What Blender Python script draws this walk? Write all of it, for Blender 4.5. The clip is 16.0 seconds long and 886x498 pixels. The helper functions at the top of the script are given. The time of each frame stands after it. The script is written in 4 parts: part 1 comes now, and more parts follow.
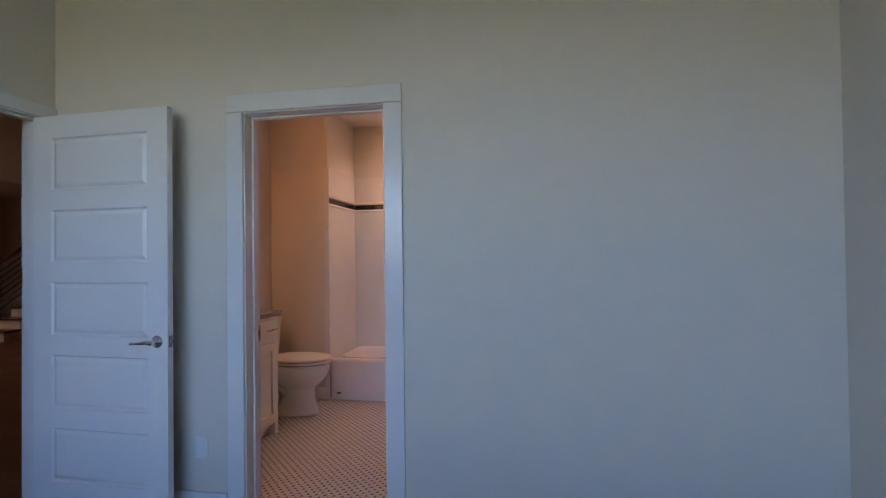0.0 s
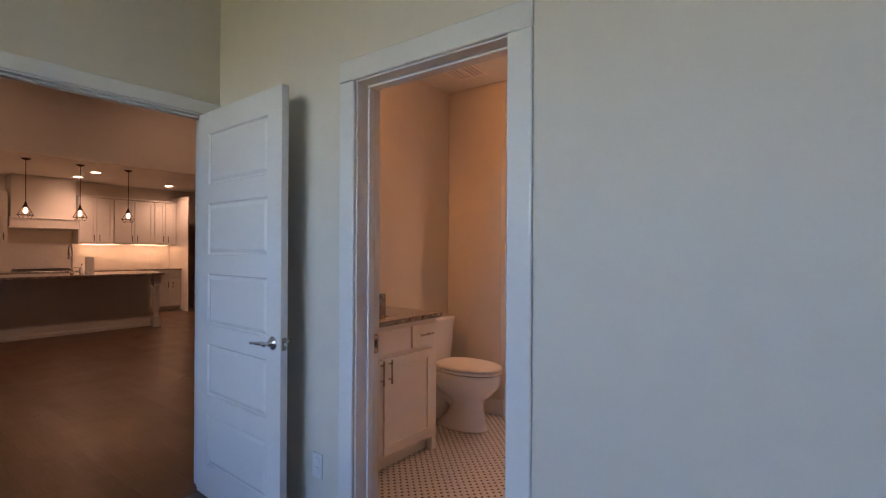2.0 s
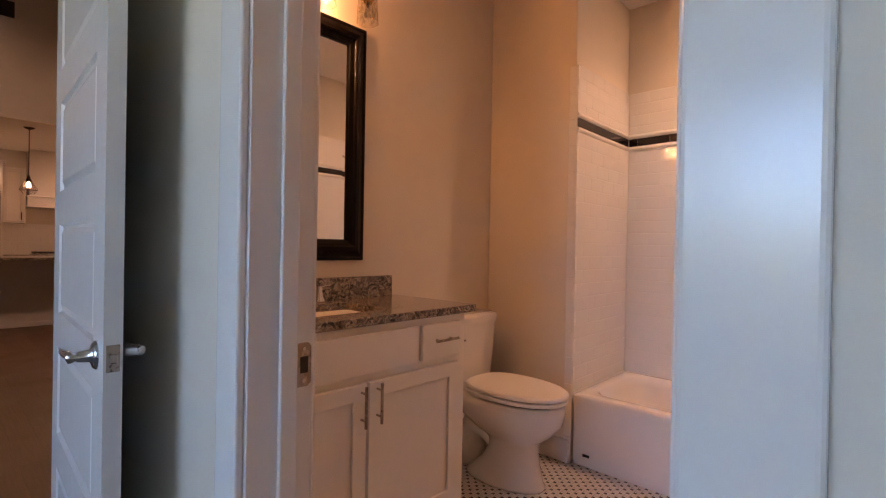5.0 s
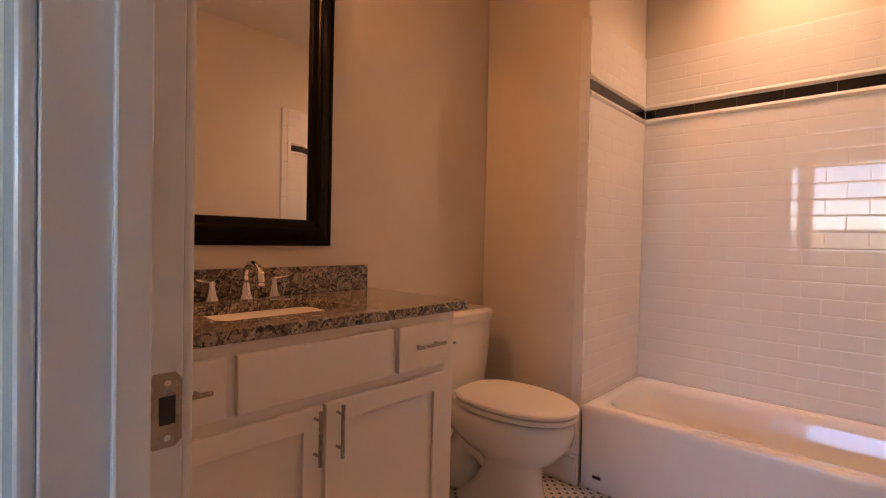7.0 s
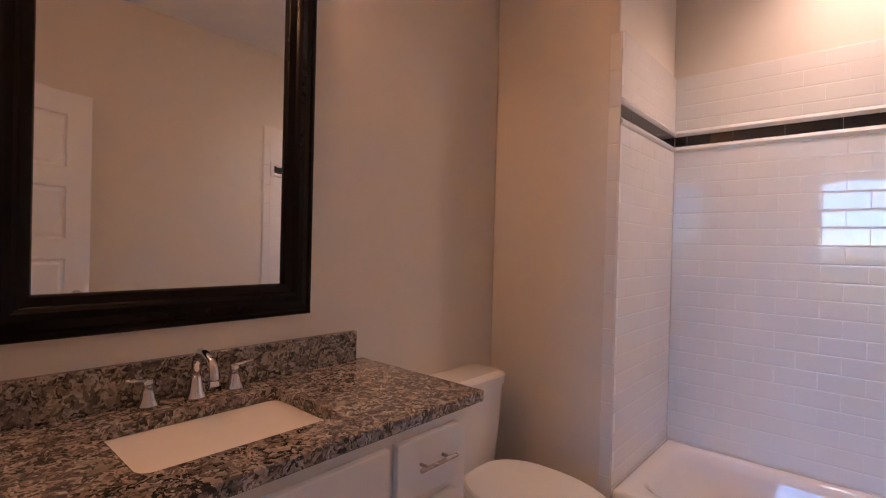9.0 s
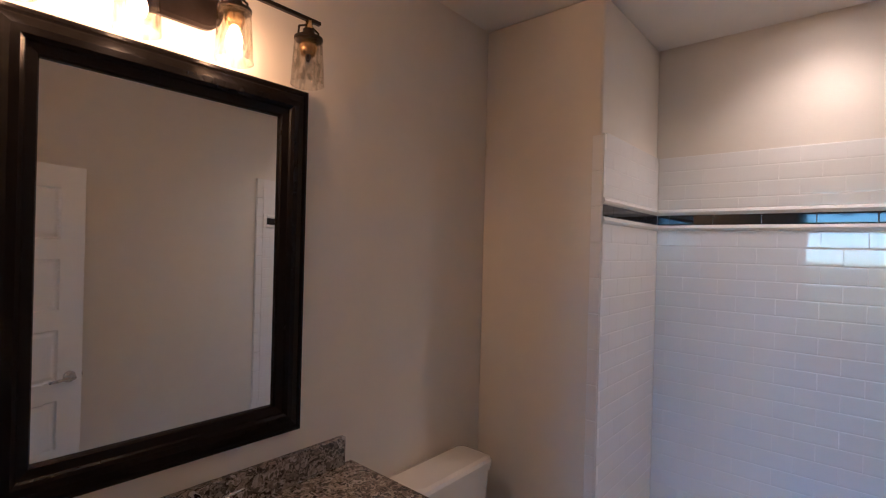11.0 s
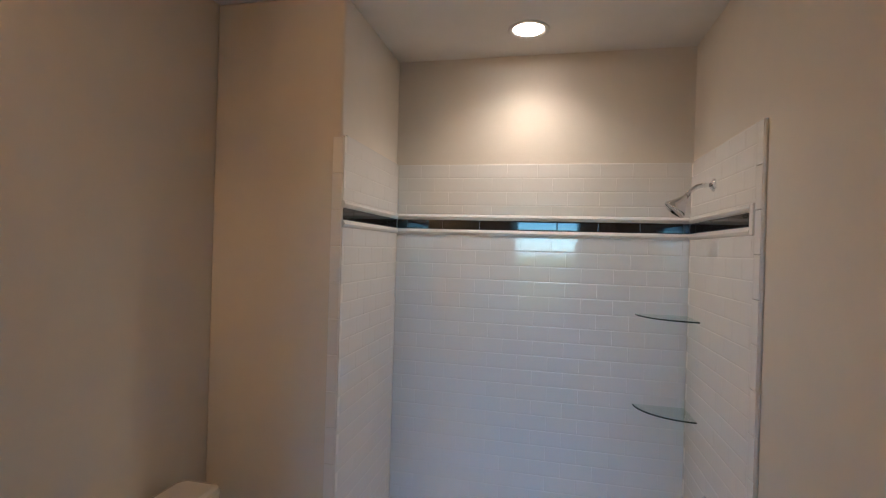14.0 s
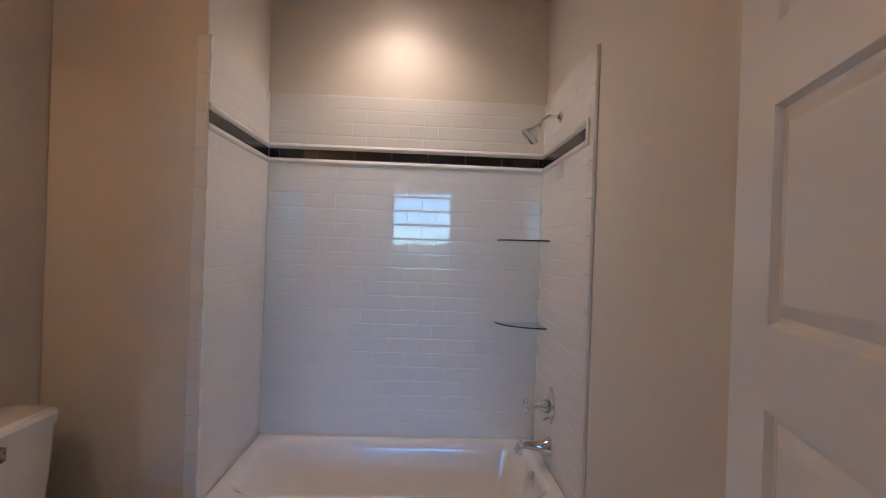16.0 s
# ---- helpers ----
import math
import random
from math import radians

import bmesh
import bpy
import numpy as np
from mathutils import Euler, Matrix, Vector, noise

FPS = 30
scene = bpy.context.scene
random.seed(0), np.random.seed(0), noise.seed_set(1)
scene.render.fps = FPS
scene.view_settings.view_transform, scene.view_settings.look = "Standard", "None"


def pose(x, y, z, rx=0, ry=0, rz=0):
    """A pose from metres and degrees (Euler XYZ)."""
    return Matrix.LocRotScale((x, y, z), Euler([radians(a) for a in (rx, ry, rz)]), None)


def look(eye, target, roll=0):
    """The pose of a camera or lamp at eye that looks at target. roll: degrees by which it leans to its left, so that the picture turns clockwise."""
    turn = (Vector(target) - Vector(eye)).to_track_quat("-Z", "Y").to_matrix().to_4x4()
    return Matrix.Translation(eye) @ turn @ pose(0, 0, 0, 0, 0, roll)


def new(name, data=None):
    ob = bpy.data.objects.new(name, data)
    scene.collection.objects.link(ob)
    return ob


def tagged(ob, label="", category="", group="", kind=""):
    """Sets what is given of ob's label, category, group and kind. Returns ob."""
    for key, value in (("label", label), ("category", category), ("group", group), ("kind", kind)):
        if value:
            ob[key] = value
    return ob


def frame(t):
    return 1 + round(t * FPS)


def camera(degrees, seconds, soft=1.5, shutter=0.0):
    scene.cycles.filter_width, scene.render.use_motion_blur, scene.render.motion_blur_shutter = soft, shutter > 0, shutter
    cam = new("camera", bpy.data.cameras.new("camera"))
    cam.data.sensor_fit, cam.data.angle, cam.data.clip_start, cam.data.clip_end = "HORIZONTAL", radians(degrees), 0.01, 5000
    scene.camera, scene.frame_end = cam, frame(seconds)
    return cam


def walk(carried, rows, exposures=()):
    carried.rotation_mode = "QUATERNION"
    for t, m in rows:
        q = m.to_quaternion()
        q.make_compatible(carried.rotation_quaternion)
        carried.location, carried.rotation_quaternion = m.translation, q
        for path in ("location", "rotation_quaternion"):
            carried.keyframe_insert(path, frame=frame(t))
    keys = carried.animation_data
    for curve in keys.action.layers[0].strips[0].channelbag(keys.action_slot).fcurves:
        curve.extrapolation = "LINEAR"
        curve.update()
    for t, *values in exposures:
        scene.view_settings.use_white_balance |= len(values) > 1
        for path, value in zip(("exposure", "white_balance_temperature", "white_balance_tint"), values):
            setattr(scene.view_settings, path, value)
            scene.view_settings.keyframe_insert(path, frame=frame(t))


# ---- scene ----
cam = camera(85.6, 16.0, soft=1.15)
# seconds, place of the eye, what it looks at, roll
PATH = [
    (0, (-0.012, -0.098, 1.357), (-0.342, 1.874, 1.385), -0.7),
    (0.5, (-0.014, 0.097, 1.368), (-0.615, 2.005, 1.396), -0.6),
    (1, (0.03, 0.297, 1.371), (-0.83, 2.103, 1.392), -0.2),
    (1.5, (0.115, 0.502, 1.362), (-0.94, 2.201, 1.386), 0.0),
    (2, (0.123, 0.745, 1.378), (-1.078, 2.344, 1.381), 0.3),
    (2.5, (0.101, 1.036, 1.395), (-1.22, 2.538, 1.4), 0.4),
    (3, (-0.053, 1.299, 1.386), (-1.415, 2.764, 1.384), 0.6),
    (3.5, (-0.247, 1.471, 1.366), (-1.632, 2.913, 1.364), 0.7),
    (4, (-0.439, 1.582, 1.3), (-1.817, 3.032, 1.297), 0.8),
    (4.5, (-0.53, 1.702, 1.215), (-1.898, 3.161, 1.212), 0.9),
    (7, (-0.82, 2.118, 1.157), (-2.165, 3.597, 1.116), 1.3),
    (7.5, (-0.988, 2.272, 1.114), (-2.323, 3.762, 1.099), 1.3),
    (8, (-1.07, 2.344, 1.193), (-2.399, 3.838, 1.182), 1.3),
    (8.5, (-1.1, 2.353, 1.287), (-2.42, 3.855, 1.27), 1.4),
    (9, (-1.102, 2.352, 1.345), (-2.424, 3.852, 1.331), 1.4),
    (9.5, (-1.088, 2.341, 1.433), (-2.408, 3.844, 1.424), 1.3),
    (10, (-1.066, 2.329, 1.551), (-2.38, 3.837, 1.546), 1.4),
    (12.5, (-1.046, 2.321, 1.81), (-2.27, 3.903, 1.804), 1.4),
    (13, (-1.036, 2.322, 1.809), (-1.969, 4.091, 1.801), 1.7),
    (13.5, (-1.024, 2.34, 1.791), (-1.666, 4.234, 1.792), 1.7),
    (14, (-1.025, 2.429, 1.768), (-1.452, 4.383, 1.766), 1.7),
    (14.5, (-1.02, 2.457, 1.7), (-1.245, 4.444, 1.699), 1.8),
    (15, (-1.007, 2.443, 1.627), (-1.074, 4.442, 1.627), 1.8),
    (15.5, (-0.994, 2.403, 1.529), (-0.955, 4.403, 1.528), 1.9),
    (16, (-0.988, 2.347, 1.416), (-0.91, 4.346, 1.413), 2.0),
]
EXPOSURES = [
    (0.0, 3.20, 5580, 24), (2.0, 3.48, 6050, 25), (4.5, 3.7, 6450, 26), (7.0, 3.70, 6850, 26), (7.5, 3.70, 6950, 26), (8.0, 3.73, 5700, 23), (8.5, 3.72, 5150, 20), (9.0, 3.67, 4750, 16), (10.0, 3.42, 4080, 11), (12.5, 3.2, 4050, -10), (14.5, 3.25, 4080, -8), (16.0, 3.18, 4200, -2),
]
walk(cam, [(t, look(eye, target, roll)) for t, eye, target, roll in PATH], EXPOSURES)
SKY, SUN = 0.15, 5.0
BULB_POWER, FILAMENT, PEND_POWER, DOWN_POWER, STRIP_POWER = 6.0, 0.255, 11.0, 3.5, 3.2
TUB_SPOT, KITCHEN_SPOT, HALL_FILL = 4.5, 4.8, 11.0

# ---- exposure, world, sun ----
world = bpy.data.worlds.new("sky")
scene.world = world
world.use_nodes = True
_n = world.node_tree.nodes
_sky = _n.new("ShaderNodeTexSky")
_sky.sky_type, _sky.sun_disc = "NISHITA", False
_sky.air_density, _sky.dust_density, _sky.ozone_density = 1.0, 0.0, 5.0
_sky.sun_elevation, _sky.sun_rotation = radians(42), radians(20)
world.node_tree.links.new(_sky.outputs[0], _n["Background"].inputs[0])
_n["Background"].inputs[1].default_value = SKY
sun = new("sun", bpy.data.lights.new("sun", "SUN"))
sun.data.energy, sun.data.angle, sun.data.color = SUN, radians(0.5), (1, 0.95, 0.87)
sun.matrix_world = look((3, 8.24, 8.2), (0, 0, 0))

# ---- materials ----
def mat(name, colour, rough=0.5, metal=0.0, grain=0.0, vary=0.15, scale=20.0, bump=0.0, bscale=200.0, coat=0.0, spec=0.5):
    m = bpy.data.materials.new(name)
    m.use_nodes = True
    nt = m.node_tree
    b = nt.nodes["Principled BSDF"]
    b.inputs["Base Color"].default_value = (*colour, 1)
    b.inputs["Roughness"].default_value = rough
    b.inputs["Metallic"].default_value = metal
    b.inputs["Coat Weight"].default_value = coat
    b.inputs["Coat Roughness"].default_value = 0.05
    b.inputs["Specular IOR Level"].default_value = spec
    tc = nt.nodes.new("ShaderNodeTexCoord")
    if grain:
        n1 = noise_node(nt, tc, scale, 6)
        n2 = noise_node(nt, tc, scale * 0.09, 2)
        mix = math_node(nt, "ADD", n1, n2)
        rp = ramp(nt, mix, [(0.7, [c * (1 - grain) for c in colour]), (1.3, [min(1, c * (1 + grain)) for c in colour])])
        nt.links.new(rp, b.inputs["Base Color"])
        rr = nt.nodes.new("ShaderNodeMapRange")
        rr.inputs[1].default_value, rr.inputs[2].default_value = 0.6, 1.4
        rr.inputs[3].default_value, rr.inputs[4].default_value = max(0.02, rough * (1 - vary)), min(1, rough * (1 + vary))
        nt.links.new(mix, rr.inputs[0])
        nt.links.new(rr.outputs[0], b.inputs["Roughness"])
    if bump:
        add_bump(nt, b, noise_node(nt, tc, bscale, 3), bump)
    return m


def noise_node(nt, tc, scale, detail, out="Object"):
    n = nt.nodes.new("ShaderNodeTexNoise")
    n.inputs["Scale"].default_value, n.inputs["Detail"].default_value = scale, detail
    nt.links.new(tc.outputs[out], n.inputs["Vector"])
    return n.outputs["Fac"]


def math_node(nt, op, a, b=None, c=None):
    n = nt.nodes.new("ShaderNodeMath")
    n.operation = op
    for i, v in enumerate((a, b, c)):
        if v is None:
            continue
        if isinstance(v, (int, float)):
            n.inputs[i].default_value = v
        else:
            nt.links.new(v, n.inputs[i])
    return n.outputs[0]


def ramp(nt, fac, stops, mode="LINEAR"):
    r = nt.nodes.new("ShaderNodeValToRGB")
    r.color_ramp.interpolation = mode
    el = r.color_ramp.elements
    while len(el) < len(stops):
        el.new(0.5)
    lo, hi = stops[0][0], stops[-1][0]
    span = max(1.0, hi)
    for e, (p, c) in zip(el, stops):
        e.position, e.color = p / span, (*c, 1)
    if span > 1:
        fac = math_node(nt, "DIVIDE", fac, span)
    nt.links.new(fac, r.inputs[0])
    return r.outputs[0]


def add_bump(nt, b, height, strength, dist=0.002):
    bp = nt.nodes.new("ShaderNodeBump")
    bp.inputs["Strength"].default_value, bp.inputs["Distance"].default_value = strength, dist
    nt.links.new(height, bp.inputs["Height"])
    nt.links.new(bp.outputs[0], b.inputs["Normal"])


def emitter(name, colour, strength):
    m = bpy.data.materials.new(name)
    m.use_nodes = True
    b = m.node_tree.nodes["Principled BSDF"]
    b.inputs["Base Color"].default_value = (0.8, 0.8, 0.8, 1)
    b.inputs["Emission Color"].default_value = (*colour, 1)
    b.inputs["Emission Strength"].default_value = strength
    return m


def clear_bulb(name, colour, strength):
    """Clear bulb glass that glows but lets its filament's light through."""
    m = bpy.data.materials.new(name)
    m.use_nodes = True
    nt = m.node_tree
    nt.nodes.remove(nt.nodes["Principled BSDF"])
    tr, em, ad = nt.nodes.new("ShaderNodeBsdfTransparent"), nt.nodes.new("ShaderNodeEmission"), nt.nodes.new("ShaderNodeAddShader")
    em.inputs[0].default_value, em.inputs[1].default_value = (*colour, 1), strength
    nt.links.new(tr.outputs[0], ad.inputs[0])
    nt.links.new(em.outputs[0], ad.inputs[1])
    nt.links.new(ad.outputs[0], nt.nodes["Material Output"].inputs[0])
    return m


def thin_glass(name, tint=(1, 1, 1), wavy=0.0):
    """Clear glass so thin that light goes straight through; gloss by Fresnel."""
    m = bpy.data.materials.new(name)
    m.use_nodes = True
    nt = m.node_tree
    nt.nodes.remove(nt.nodes["Principled BSDF"])
    tr, gl = nt.nodes.new("ShaderNodeBsdfTransparent"), nt.nodes.new("ShaderNodeBsdfGlossy")
    tr.inputs[0].default_value = (*tint, 1)
    gl.inputs["Roughness"].default_value = 0.02
    lw, mx = nt.nodes.new("ShaderNodeLayerWeight"), nt.nodes.new("ShaderNodeMixShader")
    lw.inputs[0].default_value = 0.5
    gloss = math_node(nt, "MULTIPLY_ADD", math_node(nt, "POWER", lw.outputs["Facing"], 3.0), 0.5, 0.04)
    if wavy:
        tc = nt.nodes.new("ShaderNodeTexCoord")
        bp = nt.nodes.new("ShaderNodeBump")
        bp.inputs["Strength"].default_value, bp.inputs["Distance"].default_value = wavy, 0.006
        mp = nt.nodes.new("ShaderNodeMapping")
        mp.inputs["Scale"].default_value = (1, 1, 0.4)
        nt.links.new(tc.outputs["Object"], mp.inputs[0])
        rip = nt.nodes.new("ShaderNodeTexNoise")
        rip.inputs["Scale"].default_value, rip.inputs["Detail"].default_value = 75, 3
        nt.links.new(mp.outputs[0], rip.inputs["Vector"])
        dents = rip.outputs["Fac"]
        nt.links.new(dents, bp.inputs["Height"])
        # Dents tint the glass darker, imitating the light streaks it throws on walls
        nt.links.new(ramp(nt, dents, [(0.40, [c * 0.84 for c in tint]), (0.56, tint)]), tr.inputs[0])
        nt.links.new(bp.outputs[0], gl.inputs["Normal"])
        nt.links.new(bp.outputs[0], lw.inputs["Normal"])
    nt.links.new(gloss, mx.inputs[0])
    nt.links.new(tr.outputs[0], mx.inputs[1])
    nt.links.new(gl.outputs[0], mx.inputs[2])
    nt.links.new(mx.outputs[0], nt.nodes["Material Output"].inputs[0])
    return m


def granite(name):
    m = mat(name, (0.4, 0.35, 0.3), 0.12, coat=0.3)
    nt = m.node_tree
    b = nt.nodes["Principled BSDF"]
    tc = nt.nodes.new("ShaderNodeTexCoord")
    warp = nt.nodes.new("ShaderNodeTexNoise")
    warp.inputs["Scale"].default_value, warp.inputs["Detail"].default_value = 32, 4
    nt.links.new(tc.outputs["Object"], warp.inputs["Vector"])
    mad = nt.nodes.new("ShaderNodeVectorMath")
    mad.operation = "MULTIPLY_ADD"
    mad.inputs[1].default_value = (0.085, 0.13, 0.085)
    nt.links.new(warp.outputs["Color"], mad.inputs[0])
    nt.links.new(tc.outputs["Object"], mad.inputs[2])
    vo = nt.nodes.new("ShaderNodeTexVoronoi")
    vo.inputs["Scale"].default_value = 88
    nt.links.new(mad.outputs[0], vo.inputs["Vector"])
    sep = nt.nodes.new("ShaderNodeSeparateColor")
    nt.links.new(vo.outputs["Color"], sep.inputs[0])
    big = noise_node(nt, tc, 14, 4)
    fac = math_node(nt, "ADD", math_node(nt, "MULTIPLY", sep.outputs[0], 0.72), math_node(nt, "MULTIPLY", big, 0.42))
    col = ramp(nt, fac, [(0.0, (0.012, 0.012, 0.016)), (0.27, (0.035, 0.033, 0.036)), (0.44, (0.11, 0.098, 0.09)),
                         (0.60, (0.22, 0.18, 0.145)), (0.80, (0.36, 0.31, 0.255)), (1.0, (0.52, 0.48, 0.42))])
    nt.links.new(col, b.inputs["Base Color"])
    return m


def plank_floor(name):
    m = mat(name, (0.1, 0.05, 0.03), 0.3)
    nt = m.node_tree
    b = nt.nodes["Principled BSDF"]
    tc = nt.nodes.new("ShaderNodeTexCoord")
    br = nt.nodes.new("ShaderNodeTexBrick")
    br.inputs["Color1"].default_value, br.inputs["Color2"].default_value = (0.10, 0.052, 0.030, 1), (0.15, 0.082, 0.046, 1)
    br.inputs["Mortar"].default_value = (0.06, 0.034, 0.022, 1)
    br.inputs["Scale"].default_value, br.inputs["Mortar Size"].default_value = 1, 0.0012
    br.inputs["Brick Width"].default_value, br.inputs["Row Height"].default_value = 1.3, 0.125
    nt.links.new(tc.outputs["Object"], br.inputs["Vector"])
    mp = nt.nodes.new("ShaderNodeMapping")
    mp.inputs["Scale"].default_value = (2, 30, 1)
    nt.links.new(tc.outputs["Object"], mp.inputs[0])
    gn = nt.nodes.new("ShaderNodeTexNoise")
    gn.inputs["Scale"].default_value, gn.inputs["Detail"].default_value = 2.5, 6
    nt.links.new(mp.outputs[0], gn.inputs["Vector"])
    mx = nt.nodes.new("ShaderNodeMix")
    mx.data_type, mx.blend_type = "RGBA", "MULTIPLY"
    mx.inputs[0].default_value = 0.6
    nt.links.new(br.outputs["Color"], mx.inputs[6])
    nt.links.new(ramp(nt, gn.outputs["Fac"], [(0.3, (0.5, 0.5, 0.5)), (0.7, (1, 1, 1))]), mx.inputs[7])
    nt.links.new(mx.outputs[2], b.inputs["Base Color"])
    rr = nt.nodes.new("ShaderNodeMapRange")
    rr.inputs[3].default_value, rr.inputs[4].default_value = 0.22, 0.42
    nt.links.new(noise_node(nt, tc, 3.0, 4), rr.inputs[0])
    nt.links.new(rr.outputs[0], b.inputs["Roughness"])
    add_bump(nt, b, math_node(nt, "ADD", math_node(nt, "MULTIPLY", br.outputs["Fac"], -1.0), noise_node(nt, tc, 9, 2)), 0.35, 0.002)
    return m


def mosaic(name):
    """White basketweave mosaic with small black squares, pitch about 40 mm."""
    m = mat(name, (0.7, 0.67, 0.62), 0.3)
    nt = m.node_tree
    b = nt.nodes["Principled BSDF"]
    tc = nt.nodes.new("ShaderNodeTexCoord")
    sp = nt.nodes.new("ShaderNodeSeparateXYZ")
    nt.links.new(tc.outputs["Object"], sp.inputs[0])
    p = 0.052
    ux, uy = math_node(nt, "DIVIDE", sp.outputs[0], p), math_node(nt, "DIVIDE", sp.outputs[1], p)

    def near(u, off):
        f = math_node(nt, "FRACT", math_node(nt, "ADD", u, off))
        return math_node(nt, "ABSOLUTE", math_node(nt, "SUBTRACT", f, 0.5))
    lim = 0.14
    d1 = math_node(nt, "LESS_THAN", math_node(nt, "MAXIMUM", near(ux, 0.0), near(uy, 0.0)), lim)
    d2 = math_node(nt, "LESS_THAN", math_node(nt, "MAXIMUM", near(ux, 0.5), near(uy, 0.5)), lim)
    dot = math_node(nt, "MAXIMUM", d1, d2)
    g1 = math_node(nt, "GREATER_THAN", near(math_node(nt, "MULTIPLY", ux, 2.0), 0.25), 0.465)
    g2 = math_node(nt, "GREATER_THAN", near(math_node(nt, "MULTIPLY", uy, 2.0), 0.25), 0.465)
    gr = math_node(nt, "MAXIMUM", g1, g2)
    c1 = nt.nodes.new("ShaderNodeMix")
    c1.data_type = "RGBA"
    nt.links.new(gr, c1.inputs[0])
    nt.links.new(ramp(nt, noise_node(nt, tc, 30, 3), [(0.3, (0.64, 0.61, 0.57)), (0.7, (0.76, 0.74, 0.70))]), c1.inputs[6])
    c1.inputs[7].default_value = (0.42, 0.39, 0.36, 1)
    c2 = nt.nodes.new("ShaderNodeMix")
    c2.data_type = "RGBA"
    nt.links.new(dot, c2.inputs[0])
    nt.links.new(c1.outputs[2], c2.inputs[6])
    c2.inputs[7].default_value = (0.02, 0.018, 0.018, 1)
    nt.links.new(c2.outputs[2], b.inputs["Base Color"])
    add_bump(nt, b, math_node(nt, "MULTIPLY", gr, -1.0), 0.4, 0.001)
    return m


def tile_mat(name, colour, rough):
    m = mat(name, colour, rough)
    nt = m.node_tree
    b = nt.nodes["Principled BSDF"]
    oi = nt.nodes.new("ShaderNodeObjectInfo")
    c = ramp(nt, oi.outputs["Random"], [(0.0, [v * 0.985 for v in colour]), (1.0, [min(1, v * 1.01) for v in colour])])
    nt.links.new(c, b.inputs["Base Color"])
    tc = nt.nodes.new("ShaderNodeTexCoord")
    add_bump(nt, b, noise_node(nt, tc, 14, 1), 0.05, 0.004)
    return m


PAINT = mat("wall_paint", (0.71, 0.665, 0.585), 0.62, grain=0.025, scale=9, bump=0.12, bscale=260)
CEIL = mat("ceiling_paint", (0.74, 0.72, 0.68), 0.8, grain=0.03, scale=8, bump=0.3, bscale=160)
TRIM = mat("trim_paint", (0.77, 0.77, 0.76), 0.19, grain=0.008, vary=0.05, scale=30, bump=0.03, bscale=60)
DOOR = mat("door_paint", (0.82, 0.82, 0.81), 0.22, grain=0.008, vary=0.05, scale=25, bump=0.04, bscale=90)
CAB = mat("cabinet_paint", (0.78, 0.76, 0.72), 0.35, grain=0.02, scale=20, bump=0.04, bscale=120)
PORC = mat("porcelain", (0.82, 0.80, 0.77), 0.08, grain=0.012, scale=6, coat=0.5)
ENAMEL = mat("tub_enamel", (0.84, 0.82, 0.79), 0.07, grain=0.012, scale=6, coat=0.5)
CHROME = mat("chrome", (0.70, 0.70, 0.72), 0.07, metal=1, grain=0.03, scale=40)
NICKEL = mat("brushed_nickel", (0.38, 0.345, 0.30), 0.27, metal=1, grain=0.06, scale=90)
BRONZE = mat("dark_bronze", (0.035, 0.026, 0.022), 0.38, metal=0.7, grain=0.15, scale=60)
BRASS = mat("brass", (0.78, 0.52, 0.20), 0.26, metal=1, grain=0.1, scale=60)
BLACKWOOD = mat("black_frame", (0.005, 0.0042, 0.004), 0.24, grain=0.15, vary=0.06, scale=35, bump=0.02, bscale=60, spec=0.13)
BLACK = mat("black_plastic", (0.015, 0.015, 0.016), 0.35, grain=0.1, scale=50)
STEEL = mat("stainless_steel", (0.55, 0.54, 0.52), 0.25, metal=1, grain=0.05, scale=70)
DARKGLASS = mat("oven_glass", (0.008, 0.008, 0.009), 0.05, grain=0.05, scale=20)
GRANITE = granite("granite")
WOOD = plank_floor("dark_oak_planks")
DARKWOOD = mat("dark_stained_wood", (0.05, 0.025, 0.016), 0.35, grain=0.3, scale=30, bump=0.1, bscale=60)
MOSAIC = mosaic("mosaic_floor")
CARPET = mat("grey_carpet", (0.20, 0.19, 0.18), 0.95, grain=0.25, scale=120, bump=0.8, bscale=400)
TILE = tile_mat("white_gloss_tile", (0.80, 0.79, 0.77), 0.03)
BTILE = tile_mat("black_gloss_tile", (0.012, 0.011, 0.012), 0.05)
GROUT = mat("grout", (0.77, 0.75, 0.72), 0.85, grain=0.08, scale=60, bump=0.3, bscale=300)
MIRROR = mat("mirror_silver", (0.78, 0.79, 0.78), 0.012, metal=1)
GLASS = thin_glass("clear_glass")
SCREEN = thin_glass("screened_glass", (0.52, 0.52, 0.52))
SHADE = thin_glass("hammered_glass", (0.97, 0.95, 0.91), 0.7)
SHELF = thin_glass("shelf_glass", (0.93, 0.97, 0.95))
GEDGE = mat("glass_edge", (0.008, 0.018, 0.016), 0.3, grain=0.1, scale=40, spec=0.2)
GRASS = mat("dry_grass", (0.31, 0.275, 0.09), 0.9, grain=0.4, scale=3, bump=0.8, bscale=40)
PLASTIC = mat("white_plastic", (0.78, 0.77, 0.74), 0.4, grain=0.02, scale=30)
PAPER = mat("paper_towel", (0.82, 0.81, 0.79), 0.9, grain=0.03, scale=60, bump=0.5, bscale=300)
WARM = (1.0, 0.43, 0.155)
BULB = clear_bulb("warm_bulb", WARM, BULB_POWER)
PBULB = emitter("pendant_bulb", (1.0, 0.44, 0.17), PEND_POWER)
DOWN = emitter("downlight_lens", (1.0, 0.56, 0.31), DOWN_POWER)
